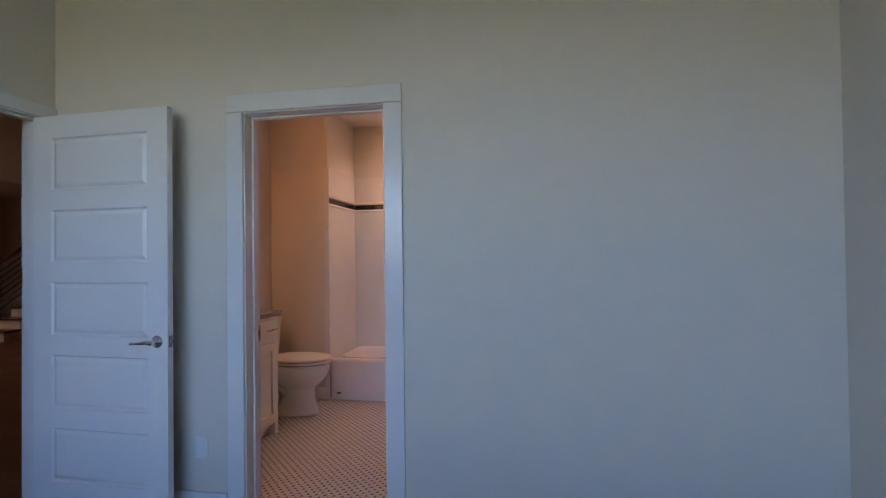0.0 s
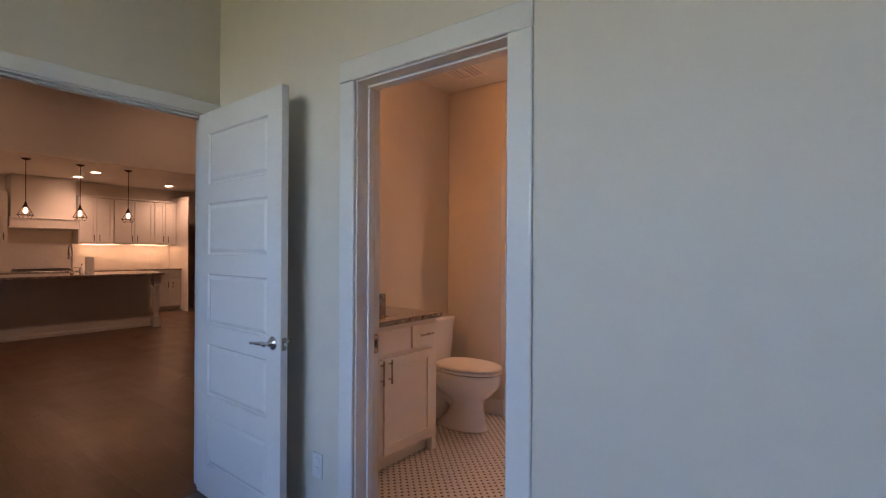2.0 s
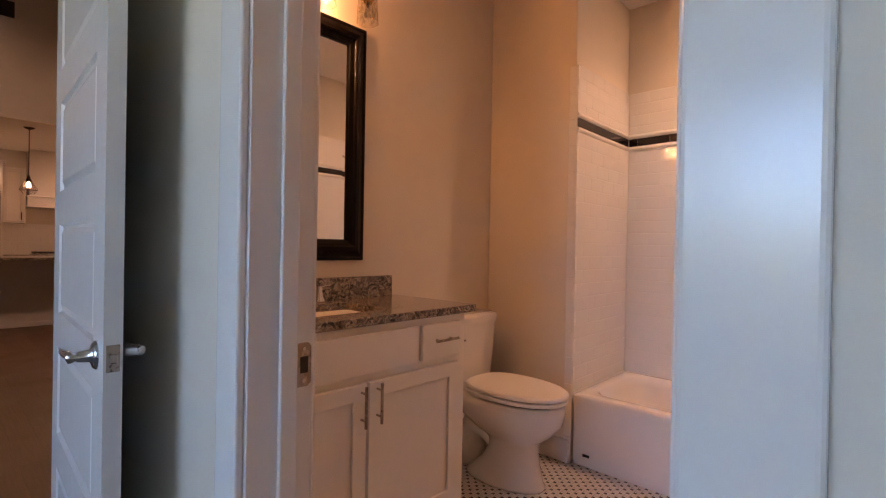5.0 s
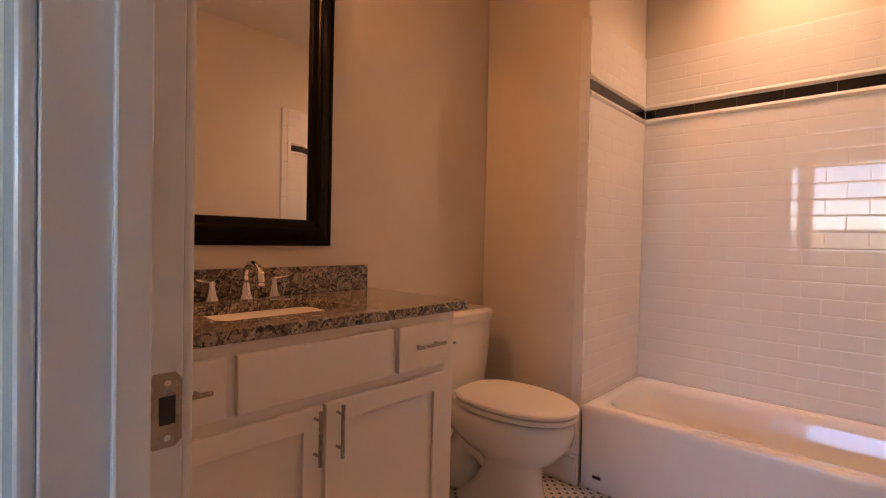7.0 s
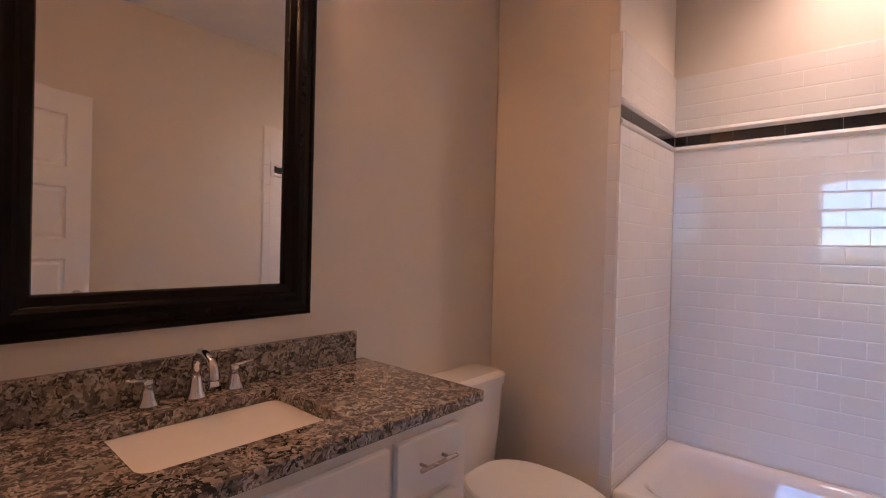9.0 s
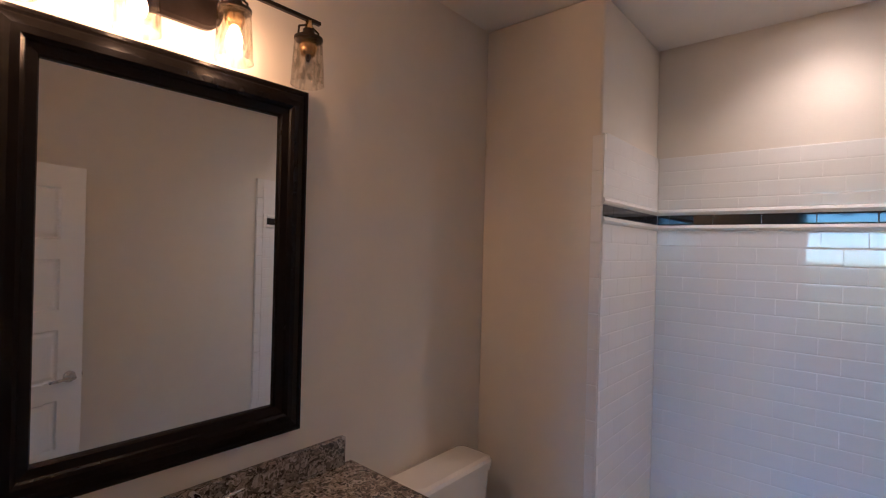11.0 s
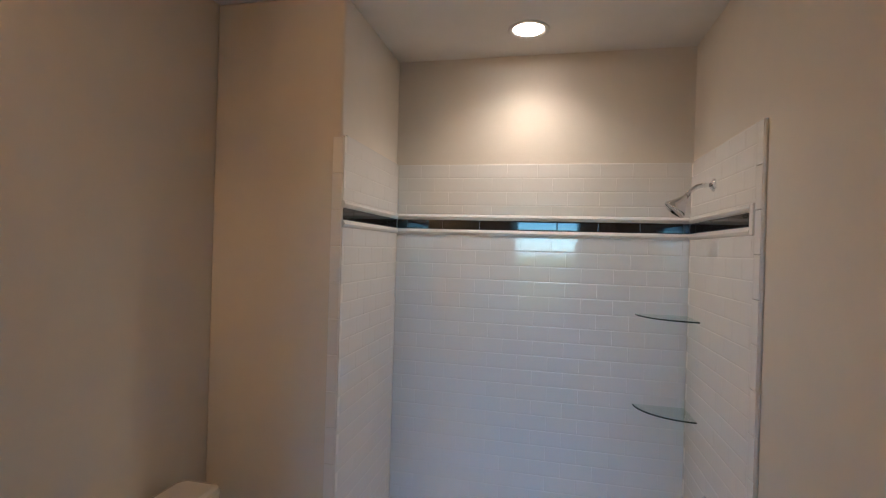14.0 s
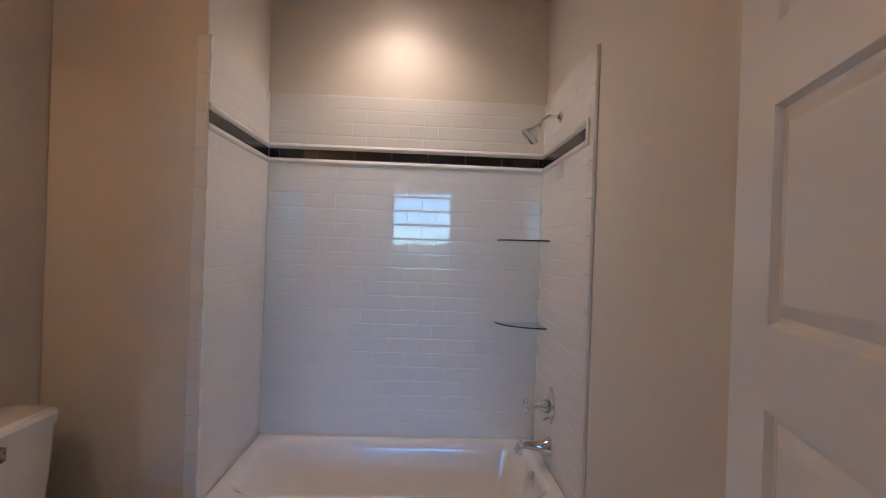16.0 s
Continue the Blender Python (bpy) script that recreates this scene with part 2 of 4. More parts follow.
STRIP = emitter("under_cabinet_strip", (1.0, 0.50, 0.22), STRIP_POWER)
LINEN = mat("pale_linen", (0.80, 0.79, 0.77), 0.9, grain=0.06, scale=80, bump=0.5, bscale=500)


# ---- building helpers ----
def finish(name, bm, material, parent=None, label="", smooth=False):
    me = bpy.data.meshes.new(name)
    bm.normal_update()
    bm.to_mesh(me)
    bm.free()
    if smooth:
        for p in me.polygons:
            p.use_smooth = True
    for mt in (material if isinstance(material, (list, tuple)) else [material]):
        me.materials.append(mt)
    ob = new(name, me)
    if parent:
        ob.parent = parent
    if label:
        ob["label"] = label
    return ob


def part(name, bm, material, parent, label="", smooth=False):
    return finish(name, bm, material, parent, label, smooth)


def thing(name, label, category, at=(0, 0, 0), group="", kind=""):
    e = new(name)
    e.location = at
    e.empty_display_size = 0.1
    return tagged(e, label, category, group, kind)


def add_box(bm, a, b, bevel=0.0, seg=1):
    """A box from corner a to corner b, its edges rounded by bevel."""
    lo = [min(p, q) for p, q in zip(a, b)]
    hi = [max(p, q) for p, q in zip(a, b)]
    r = bmesh.ops.create_cube(bm, size=1)
    vs = r["verts"]
    for v in vs:
        v.co = Vector([lo[i] + (v.co[i] + 0.5) * (hi[i] - lo[i]) for i in range(3)])
    if bevel:
        es = list({e for v in vs for e in v.link_edges})
        bmesh.ops.bevel(bm, geom=es, offset=bevel, segments=seg, affect="EDGES", profile=0.5)
    return bm


def boxes(*items, bevel=0.0, seg=1):
    bm = bmesh.new()
    for a, b in items:
        add_box(bm, a, b, bevel, seg)
    return bm


def tube(points, r, sides=12, cap=True):
    """A round bar along a line of points; r may be one radius or one for each point."""
    bm = bmesh.new()
    pts = [Vector(p) for p in points]
    rs = r if isinstance(r, (list, tuple)) else [r] * len(pts)
    rings, side = [], None
    for i, p in enumerate(pts):
        d = (pts[min(i + 1, len(pts) - 1)] - pts[max(i - 1, 0)]).normalized()
        if side is None:
            side = d.orthogonal().normalized()
        side = (side - d * side.dot(d)).normalized()
        up = d.cross(side)
        rings.append([bm.verts.new(p + rs[i] * (math.cos(2 * math.pi * k / sides) * side + math.sin(2 * math.pi * k / sides) * up)) for k in range(sides)])
    for a, b in zip(rings, rings[1:]):
        for k in range(sides):
            bm.faces.new((a[k], a[(k + 1) % sides], b[(k + 1) % sides], b[k]))
    if cap:
        bm.faces.new(rings[0][::-1])
        bm.faces.new(rings[-1])
    return bm


def lathe(profile, centre=(0, 0, 0), axis="z", sides=28):
    """Turns (radius, height) pairs round an axis through centre."""
    bm = bmesh.new()
    c = Vector(centre)
    rings = []
    for r, h in profile:
        ring = []
        for k in range(sides):
            a = 2 * math.pi * k / sides
            u, w = r * math.cos(a), r * math.sin(a)
            ring.append(bm.verts.new(c + Vector({"z": (u, w, h), "x": (h, u, w), "y": (w, h, u)}[axis])))
        rings.append(ring)
    for a, b in zip(rings, rings[1:]):
        for k in range(sides):
            bm.faces.new((a[k], a[(k + 1) % sides], b[(k + 1) % sides], b[k]))
    if profile[0][0] > 1e-4:
        bm.faces.new(rings[0][::-1])
    if profile[-1][0] > 1e-4:
        bm.faces.new(rings[-1])
    bmesh.ops.remove_doubles(bm, verts=bm.verts, dist=1e-5)
    bmesh.ops.recalc_face_normals(bm, faces=bm.faces)
    return bm


def loft(rings, cap=(True, True)):
    """Skins closed rings of equal count."""
    bm = bmesh.new()
    vs = [[bm.verts.new(p) for p in ring] for ring in rings]
    n = len(vs[0])
    for a, b in zip(vs, vs[1:]):
        for k in range(n):
            bm.faces.new((a[k], a[(k + 1) % n], b[(k + 1) % n], b[k]))
    if cap[0]:
        bm.faces.new(vs[0][::-1])
    if cap[1]:
        bm.faces.new(vs[-1])
    bmesh.ops.recalc_face_normals(bm, faces=bm.faces)
    return bm


def rrect(x0, x1, y0, y1, r, z, n=6):
    pts = []
    for cx, cy, a0 in ((x1 - r, y1 - r, 0), (x0 + r, y1 - r, 90), (x0 + r, y0 + r, 180), (x1 - r, y0 + r, 270)):
        for k in range(n + 1):
            a = radians(a0 + 90 * k / n)
            pts.append(Vector((cx + r * math.cos(a), cy + r * math.sin(a), z)))
    return pts


def soft_block(hx, hy, z0, z1, r):
    """A padded block, its top edges well rounded and its sides a little full."""
    return loft([rrect(-hx + i, hx - i, -hy + i, hy - i, 0.05, z) for i, z in ((0.012, z0), (0.0, z0 + 0.3 * (z1 - z0)), (0.002, z1 - r), (r * 0.3, z1 - r * 0.3), (r, z1))])


def setting(name, bm, material, label, category="", parent=None):
    return tagged(finish(name, bm, material, parent), label, category or name.split("_")[0], kind="structure")


def soften(ob, width=0.004, seg=2):
    md = ob.modifiers.new("soft", "BEVEL")
    md.width, md.segments, md.limit_method = width, seg, "ANGLE"
    return ob

# ---- large structure ----
H = 2.79          # bathroom ceiling
HB = 2.85         # bedroom ceiling
GH = 4.70         # great room ceiling
KH = 2.71         # kitchen ceiling
WY0, WY1 = 2.20, 2.337          # wall between bedroom and bathroom
JL, JR, JT = -1.444, -0.694, 2.115   # bathroom doorway
WX0, WX1 = -2.730, -2.610        # wall between great room and bedroom
DY0, DY1, DT = 1.200, 2.118, 2.134   # bedroom doorway
SY = -2.6                      # bedroom's window wall
EX = 1.345                     # bedroom's far side wall
BW, BE, BN = -2.44, -0.342, 4.962   # bathroom walls
CHX, CHY = -1.85, 4.23         # boxed-out wall beside the tub

setting("ground", boxes(((-300, -300, -0.75), (300, 300, -0.35))), GRASS, "dry yellow-green lawn outside the house", "ground")
setting("floor_bedroom", boxes(((WX1, SY, -0.1), (EX, WY0 + 0.06, 0))), CARPET, "grey carpet floor of the bedroom", "floor")
setting("floor_bathroom", boxes(((BW, WY0 + 0.06, -0.1), (BE, BN, 0))), MOSAIC, "white mosaic tile floor with small black squares", "floor")
setting("floor_great_room", boxes(((-11.6, -4.5, -0.1), (WX1, 8.6, -0.002))), WOOD, "dark stained oak plank floor with a soft sheen", "floor")

setting("wall_bathroom_door", boxes(((WX1, WY0, 0), (JL - 0.02, WY1, HB)), ((JR + 0.02, WY0, 0), (EX, WY1, HB)), ((JL - 0.02, WY0, JT + 0.02), (JR + 0.02, WY1, HB))),
        PAINT, "off-white painted wall with the bathroom doorway", "wall")
setting("wall_bedroom_door", boxes(((WX0, SY, 0), (WX1, DY0 - 0.02, GH)), ((WX0, DY1 + 0.02, 0), (WX1, WY1, GH)), ((WX0, DY0 - 0.02, DT + 0.02), (WX1, DY1 + 0.02, GH))),
        PAINT, "off-white painted wall with the bedroom doorway", "wall")
WINS = [(-2.45, -1.84), (-1.72, -0.42), (-0.30, 0.42)]
WZ0, WZ1 = 0.48, 2.62
setting("wall_window", boxes(((WX0, SY - 0.14, 0), (WINS[0][0], SY, HB)), ((WINS[0][1], SY - 0.14, WZ0), (WINS[1][0], SY, WZ1)), ((WINS[1][1], SY - 0.14, WZ0), (WINS[2][0], SY, WZ1)), ((WINS[2][1], SY - 0.14, 0), (EX + 0.12, SY, HB)),
                             ((WINS[0][0], SY - 0.14, 0), (WINS[2][1], SY, WZ0)), ((WINS[0][0], SY - 0.14, WZ1), (WINS[2][1], SY, HB))),
        PAINT, "off-white painted wall with three windows", "wall")
setting("wall_bedroom_side", boxes(((EX, SY, 0), (EX + 0.12, WY1, HB))), PAINT, "plain off-white painted bedroom wall", "wall")
setting("ceiling_bedroom", boxes(((WX1, SY - 0.14, HB), (EX + 0.12, WY1, HB + 0.12))), CEIL, "flat white bedroom ceiling", "ceiling")
setting("wall_vanity", boxes(((WX0, WY1, 0), (BW, BN + 0.12, GH))), PAINT, "beige painted wall behind the vanity", "wall")
soften(setting("wall_boxed_out", boxes(((BW, CHY, 0), (CHX, BN, H))), PAINT, "beige boxed-out wall between toilet and bathtub", "wall"), 0.012, 3)
setting("wall_bathroom_side", boxes(((BE, WY1, 0), (BE + 0.12, BN + 0.12, H))), PAINT, "beige painted wall beside the bathtub", "wall")
wall_tub = setting("wall_tub", boxes(((BW, BN, 0), (BE, BN + 0.12, H))), PAINT, "beige wall above the tiled bathtub surround", "wall")
setting("ceiling_bathroom", boxes(((BW, WY1, H), (BE + 0.12, BN + 0.12, H + 0.12))), CEIL, "flat white bathroom ceiling", "ceiling")

# great room and kitchen shell
setting("wall_great_room_south", boxes(((-11.62, -4.62, 0), (WX0, -4.5, GH))), PAINT, "plain beige wall of the great room", "wall")
setting("wall_great_room_east", boxes(((WX0, -4.5, 0), (WX1, SY - 0.14, GH)), ((WX0, BN + 0.12, 0), (WX1, 8.6, GH))), PAINT, "plain beige wall of the great room", "wall")
setting("wall_great_room_north", boxes(((-11.62, 8.6, 0), (WX1, 8.72, GH))), PAINT, "plain beige wall behind the stairs", "wall")
GREAT = set(bpy.data.objects)
setting("wall_kitchen", boxes(((-11.62, -4.95, 0), (-11.5, 9.05, GH + 0.28))), PAINT, "beige kitchen wall behind the cabinets", "wall")
setting("wall_kitchen_header", boxes(((-8.74, -4.95, KH), (-8.6, 6.3, GH + 0.28)), ((-8.74, 6.3, KH), (-8.6, 9.05, GH + 0.28))), PAINT, "beige wall above the kitchen opening", "wall")
setting("wall_kitchen_end", boxes(((-11.5, 6.27, 0), (-10.48, 7.1, KH))), PAINT, "beige wall beside the refrigerator recess", "wall")
KITCHEN = set(bpy.data.objects) - GREAT
setting("ceiling_great_room", boxes(((-11.62, -4.62, GH), (WX1, 8.72, GH + 0.12))), CEIL, "high ceiling of the great room", "ceiling")
GREAT = set(bpy.data.objects)
setting("ceiling_kitchen", boxes(((-11.6, -4.95, KH), (-8.74, 9.05, KH + 0.1))), CEIL, "lower flat kitchen ceiling", "ceiling")
KITCHEN |= set(bpy.data.objects) - GREAT


def casing(name, label, a0, a1, top, face, out, axis, width=0.10, thick=0.018, side_h=0.0):
    """Flat casing round an opening: axis 'x' runs along x on the plane y=face, 'y' along y on x=face."""
    e = thing(name, label, "door casing", kind="structure")
    r = 0.006
    def bx(u0, u1, z0, z1, t=thick):
        f0, f1 = sorted((face, face + out * t))
        return boxes(((u0, f0, z0), (u1, f1, z1)) if axis == "x" else ((f0, u0, z0), (f1, u1, z1)), bevel=0.006, seg=3)
    part("side_casing", bx(a0 - r - width, a0 - r, 0, top + r), TRIM, e)
    part("side_casing", bx(a1 + r, a1 + r + width, 0, top + r), TRIM, e)
    part("head_casing", bx(a0 - r - width, a1 + r + width, top + r + 0.0005, top + r + width, thick + 0.002), TRIM, e)
    return e


def jamb(name, label, a0, a1, top, f0, f1, axis, stop_at, strike=None):
    e = thing(name, label, "door frame", kind="structure")
    def bx(u0, u1, z0, z1, g0, g1, bv=0.002):
        return boxes(((u0, g0, z0), (u1, g1, z1)) if axis == "x" else ((g0, u0, z0), (g1, u1, z1)), bevel=bv, seg=2)
    part("side_jamb", bx(a0 - 0.02, a0, 0, top, f0, f1), TRIM, e)
    part("side_jamb", bx(a1, a1 + 0.02, 0, top, f0, f1), TRIM, e)
    part("head_jamb", bx(a0 - 0.02, a1 + 0.02, top + 0.0005, top + 0.02, f0, f1), TRIM, e)
    s0, s1 = stop_at
    part("door_stop", bx(a0, a0 + 0.011, 0, top - 0.012, s0, s1, 0.003), TRIM, e)
    part("door_stop", bx(a1 - 0.011, a1, 0, top - 0.012, s0, s1, 0.003), TRIM, e)
    part("door_stop", bx(a0, a1, top - 0.011, top, s0, s1, 0.003), TRIM, e)
    return e


casing("trim_bathroom_door", "white painted flat door casing on the bedroom wall", JL, JR, JT, WY0, -1, "x", width=0.094)
casing("trim_bathroom_door_inside", "white painted flat door casing on the bathroom wall", JL, JR, JT, WY1, 1, "x", width=0.085, thick=0.015)
jm = jamb("door_frame_bathroom", "white painted door frame with a metal strike plate", JL, JR, JT, WY0, WY1, "x", (WY0 + 0.062, WY0 + 0.100))
st = part("strike_plate", loft([[Vector((JL + dx, y, z)) for y, z in ((2.300, 0.905), (2.304, 0.900), (2.328, 0.900), (2.3355, 0.908), (2.3355, 0.982), (2.328, 0.990), (2.304, 0.990), (2.300, 0.985))] for dx in (-0.001, 0.002)]), NICKEL, jm, "satin nickel strike plate")
# The plate is uncut; a flat black piece gives the hole's shade
part("latch_hole_shade", boxes(((JL + 0.0021, 2.310, 0.928), (JL + 0.0028, 2.328, 0.962))), BLACK, st)
for z in (0.912, 0.978):
    part("screw", lathe([(0.0, 0.0032), (0.004, 0.003), (0.004, 0.002)], (JL, 2.319, z), "x", 10), CHROME, st)
casing("trim_bedroom_door", "white painted flat door casing beside the corner", DY0, DY1, DT, WX1, 1, "y", width=0.073)
casing("trim_bedroom_door_outside", "white painted door casing facing the great room", DY0, DY1, DT, WX0, -1, "y", width=0.09)
jamb("door_frame_bedroom", "white painted door frame of the bedroom", DY0, DY1, DT, WX0, WX1, "y", (WX0 + 0.045, WX0 + 0.085))


def baseboard(a, b, parent_label):
    return setting("baseboard", boxes((a, b), bevel=0.003), TRIM, parent_label, "baseboard")


baseboard((WX1 + 0.0, WY0 - 0.015, 0), (JL - 0.107, WY0, 0.13), "white painted baseboard of the bedroom")
baseboard((JR + 0.107, WY0 - 0.015, 0), (EX, WY0, 0.13), "white painted baseboard of the bedroom")
baseboard((BE - 0.015, WY1 + 0.1, 0), (BE, CHY - 0.09, 0.13), "white painted baseboard of the bathroom")
baseboard((BW, 3.40, 0), (BW + 0.015, CHY - 0.016, 0.13), "white painted baseboard behind the toilet")
baseboard((BW, CHY - 0.015, 0), (CHX, CHY, 0.13), "white painted baseboard beside the bathtub")
KITCHEN.add(baseboard((-10.48, 6.27, 0), (-10.465, 7.1, 0.14), "white painted baseboard beside the refrigerator recess"))

# windows of the bedroom
for k, (wa, wb) in enumerate(WINS):
    w = thing("window_%d" % (k + 1), "white framed double-hung window looking on the lawn", "window", kind="structure")
    y0, y1 = SY - 0.11, SY - 0.05
    fr = part("window_frame", boxes(((wa, y0, WZ0), (wa + 0.05, y1, WZ1)), ((wb - 0.05, y0, WZ0), (wb, y1, WZ1)), ((wa + 0.05, y0, WZ0), (wb - 0.05, y1, WZ0 + 0.05)),
                                    ((wa + 0.05, y0, WZ1 - 0.05), (wb - 0.05, y1, WZ1)), ((wa + 0.05, y0, 1.44), (wb - 0.05, y1, 1.49))), TRIM, w)
    for za, zb in ((WZ0 + 0.05, 1.44), (1.49, WZ1 - 0.05)):
        p = part("pane", boxes(((wa + 0.05, y0 + 0.028, za), (wb - 0.05, y0 + 0.032, zb))), SCREEN if za < 1 else GLASS, w)
        p.visible_shadow = False
    part("window_sill", boxes(((wa - 0.04, SY - 0.05, WZ0 - 0.03), (wb + 0.04, SY + 0.04, WZ0)), bevel=0.004), TRIM, w)


# ---- panel doors ----
def panel_door(name, label, width, height, thick, tilt_pose, handle_z):
    """Five-panel door, hinge edge at the origin, width along x, face towards -y."""
    e = thing(name, label, "door", kind="structure")
    bm = bmesh.new()
    st_w, top, ph, pitch = 0.118, 0.12, 0.280, 0.385
    zs = []
    for k in range(5):
        z1 = height - top - k * pitch
        zs.append((z1 - ph, z1))
    xs = [0, st_w, width - st_w, width]
    levels = sorted({0.0, height, *[v for p in zs for v in p]})
    for face_y, sgn in ((-thick, -1), (0.0, 1)):
        for x0, x1 in zip(xs, xs[1:]):
            for z0, z1 in zip(levels, levels[1:]):
                hole = (x0 == st_w) and any(abs(z0 - a) < 1e-6 for a, _ in zs)
                def ring(inset, depth):
                    y = face_y - sgn * depth
                    return [Vector((x0 + inset, y, z0 + inset)), Vector((x1 - inset, y, z0 + inset)), Vector((x1 - inset, y, z1 - inset)), Vector((x0 + inset, y, z1 - inset))]
                rings = [ring(0, 0)]
                if hole:
                    rings += [ring(0.006, 0.009), ring(0.013, 0.010), ring(0.030, 0.003), ring(0.034, 0.0025)]
                vv = [[bm.verts.new(p) for p in r] for r in rings]
                for a, b in zip(vv, vv[1:]):
                    for k in range(4):
                        bm.faces.new((a[k], a[(k + 1) % 4], b[(k + 1) % 4], b[k]))
                bm.faces.new(vv[-1])
    for quad in (((0, 0, 0), (0, -thick, 0), (0, -thick, height), (0, 0, height)), ((width, 0, 0), (width, -thick, 0), (width, -thick, height), (width, 0, height)),
                 ((0, 0, 0), (width, 0, 0), (width, -thick, 0), (0, -thick, 0)), ((0, 0, height), (width, 0, height), (width, -thick, height), (0, -thick, height))):
        bm.faces.new([bm.verts.new(p) for p in quad])
    bmesh.ops.remove_doubles(bm, verts=bm.verts, dist=1e-5)
    bmesh.ops.recalc_face_normals(bm, faces=bm.faces)
    part("door_leaf", bm, DOOR, e)
    hx = width - 0.062
    for sgn, y in ((-1, -thick), (1, 0.0)):
        h = part("door_handle", lathe([(0.0, 0.0), (0.032, 0.0), (0.032, 0.004), (0.027, 0.010), (0.014, 0.014), (0.011, 0.04), (0.012, 0.052), (0.0, 0.055)][::1] if sgn > 0 else
                                      [(0.0, 0.0), (0.032, 0.0), (0.032, -0.004), (0.027, -0.010), (0.014, -0.014), (0.011, -0.04), (0.012, -0.052), (0.0, -0.055)],
                                      (hx, y, handle_z), "y"), CHROME, e, "polished chrome lever handle", smooth=True)
        yy = y + sgn * 0.046
        part("lever", tube([(hx + 0.008, yy, handle_z), (hx - 0.02, yy, handle_z + 0.002), (hx - 0.06, yy + sgn * 0.004, handle_z - 0.002), (hx - 0.115, yy + sgn * 0.002, handle_z - 0.006)],
                           [0.011, 0.010, 0.008, 0.0075], 12), CHROME, h, smooth=True)
    lp = part("latch_plate", boxes(((width - 0.0005, -thick / 2 - 0.0125, handle_z - 0.029), (width + 0.0015, -thick / 2 + 0.0125, handle_z + 0.029)), bevel=0.0008), NICKEL, e, "satin nickel latch plate")
    part("latch_bolt", boxes(((width, -thick / 2 - 0.007, handle_z - 0.010), (width + 0.011, -thick / 2 + 0.007, handle_z + 0.010)), bevel=0.003, seg=2), CHROME, lp)
    for z in (0.2, height / 2, height - 0.2):
        part("hinge", tube([(-0.004, 0.004, z - 0.045), (-0.004, 0.004, z + 0.045)], 0.006, 10), NICKEL, e)
    e.matrix_world = tilt_pose
    return e


panel_door("door_bedroom", "white painted five-panel bedroom door standing open", 0.840, 2.118, 0.035, pose(-2.612, 2.114, 0.012, 0, 0, -2.4), 0.929)
# the bathroom door hangs on its far jamb and stands open into the room
panel_door("door_bathroom", "white painted five-panel bathroom door standing open", 0.72, 2.105, 0.035, pose(-0.700, 2.354, 0.012, 0, 0, 75.6) , 0.95)

# ---- bathroom: vanity ----
VY0, VY1, VXF = 2.338, 3.385, -1.915     # cabinet ends and face
vanity = thing("vanity_cabinet", "white painted shaker vanity cabinet with bar pulls", "cabinet", (-2.18, 2.86, 0))


def local(e, bm):
    """Moves a mesh made in world places into the space of e."""
    bmesh.ops.translate(bm, verts=bm.verts, vec=-Vector(e.location))
    return bm


part("body", local(vanity, boxes(((BW, VY0, 0.09), (VXF, VY1, 0.9075)), ((BW, VY0, 0.0), (VXF - 0.06, VY1 - 0.02, 0.0895)), ((VXF - 0.05, VY1 - 0.045, 0.0), (VXF, VY1, 0.0895)),
                                ((VXF - 0.05, VY0, 0.0), (VXF, VY0 + 0.045, 0.0895)))), CAB, vanity)


def bar_pull(parent, a, b, off, r=0.0055):
    """A straight bar on two posts, from a to b, standing off its face along x."""
    a, b = Vector(a), Vector(b)
    o = Vector((off, 0, 0))
    d = (b - a).normalized()
    bm = tube([a + o, b + o], r, 12)
    p = part("pull", bm, NICKEL, parent, "brushed nickel bar pull", smooth=False)
    for q in (a + d * 0.025, b - d * 0.025):
        part("post", tube([q, q + o], r * 0.75, 8), NICKEL, p)


def shaker(parent, y0, y1, z0, z1, xf, name="door", frame_w=0.055, sgn=1, material=None):
    """A framed panel on a face that looks along x (sgn) at xf."""
    material = material or CAB
    t = 0.019 * sgn
    f = frame_w
    def ring(inset, x):
        return [Vector((x, y0 + inset, z0 + inset)), Vector((x, y1 - inset, z0 + inset)), Vector((x, y1 - inset, z1 - inset)), Vector((x, y0 + inset, z1 - inset))]
    bm = loft([ring(0, xf), ring(0, xf + t * 0.92), ring(0.0015, xf + t), ring(f, xf + t), ring(f + 0.0015, xf + t * 0.92), ring(f + 0.0015, xf + t * 0.45)])
    return part(name, local_to(parent, bm), material, parent)


def local_to(parent, bm):
    p = parent
    loc = Vector((0, 0, 0))
    while p:
        loc += Vector(p.location)
        p = p.parent
    bmesh.ops.translate(bm, verts=bm.verts, vec=-loc)
    return bm


def slab(parent, name, y0, y1, z0, z1, xf, sgn=1, material=None):
    return part(name, local_to(parent, boxes(((xf, y0, z0), (xf + 0.019 * sgn, y1, z1)), bevel=0.003, seg=2)), material or CAB, parent)


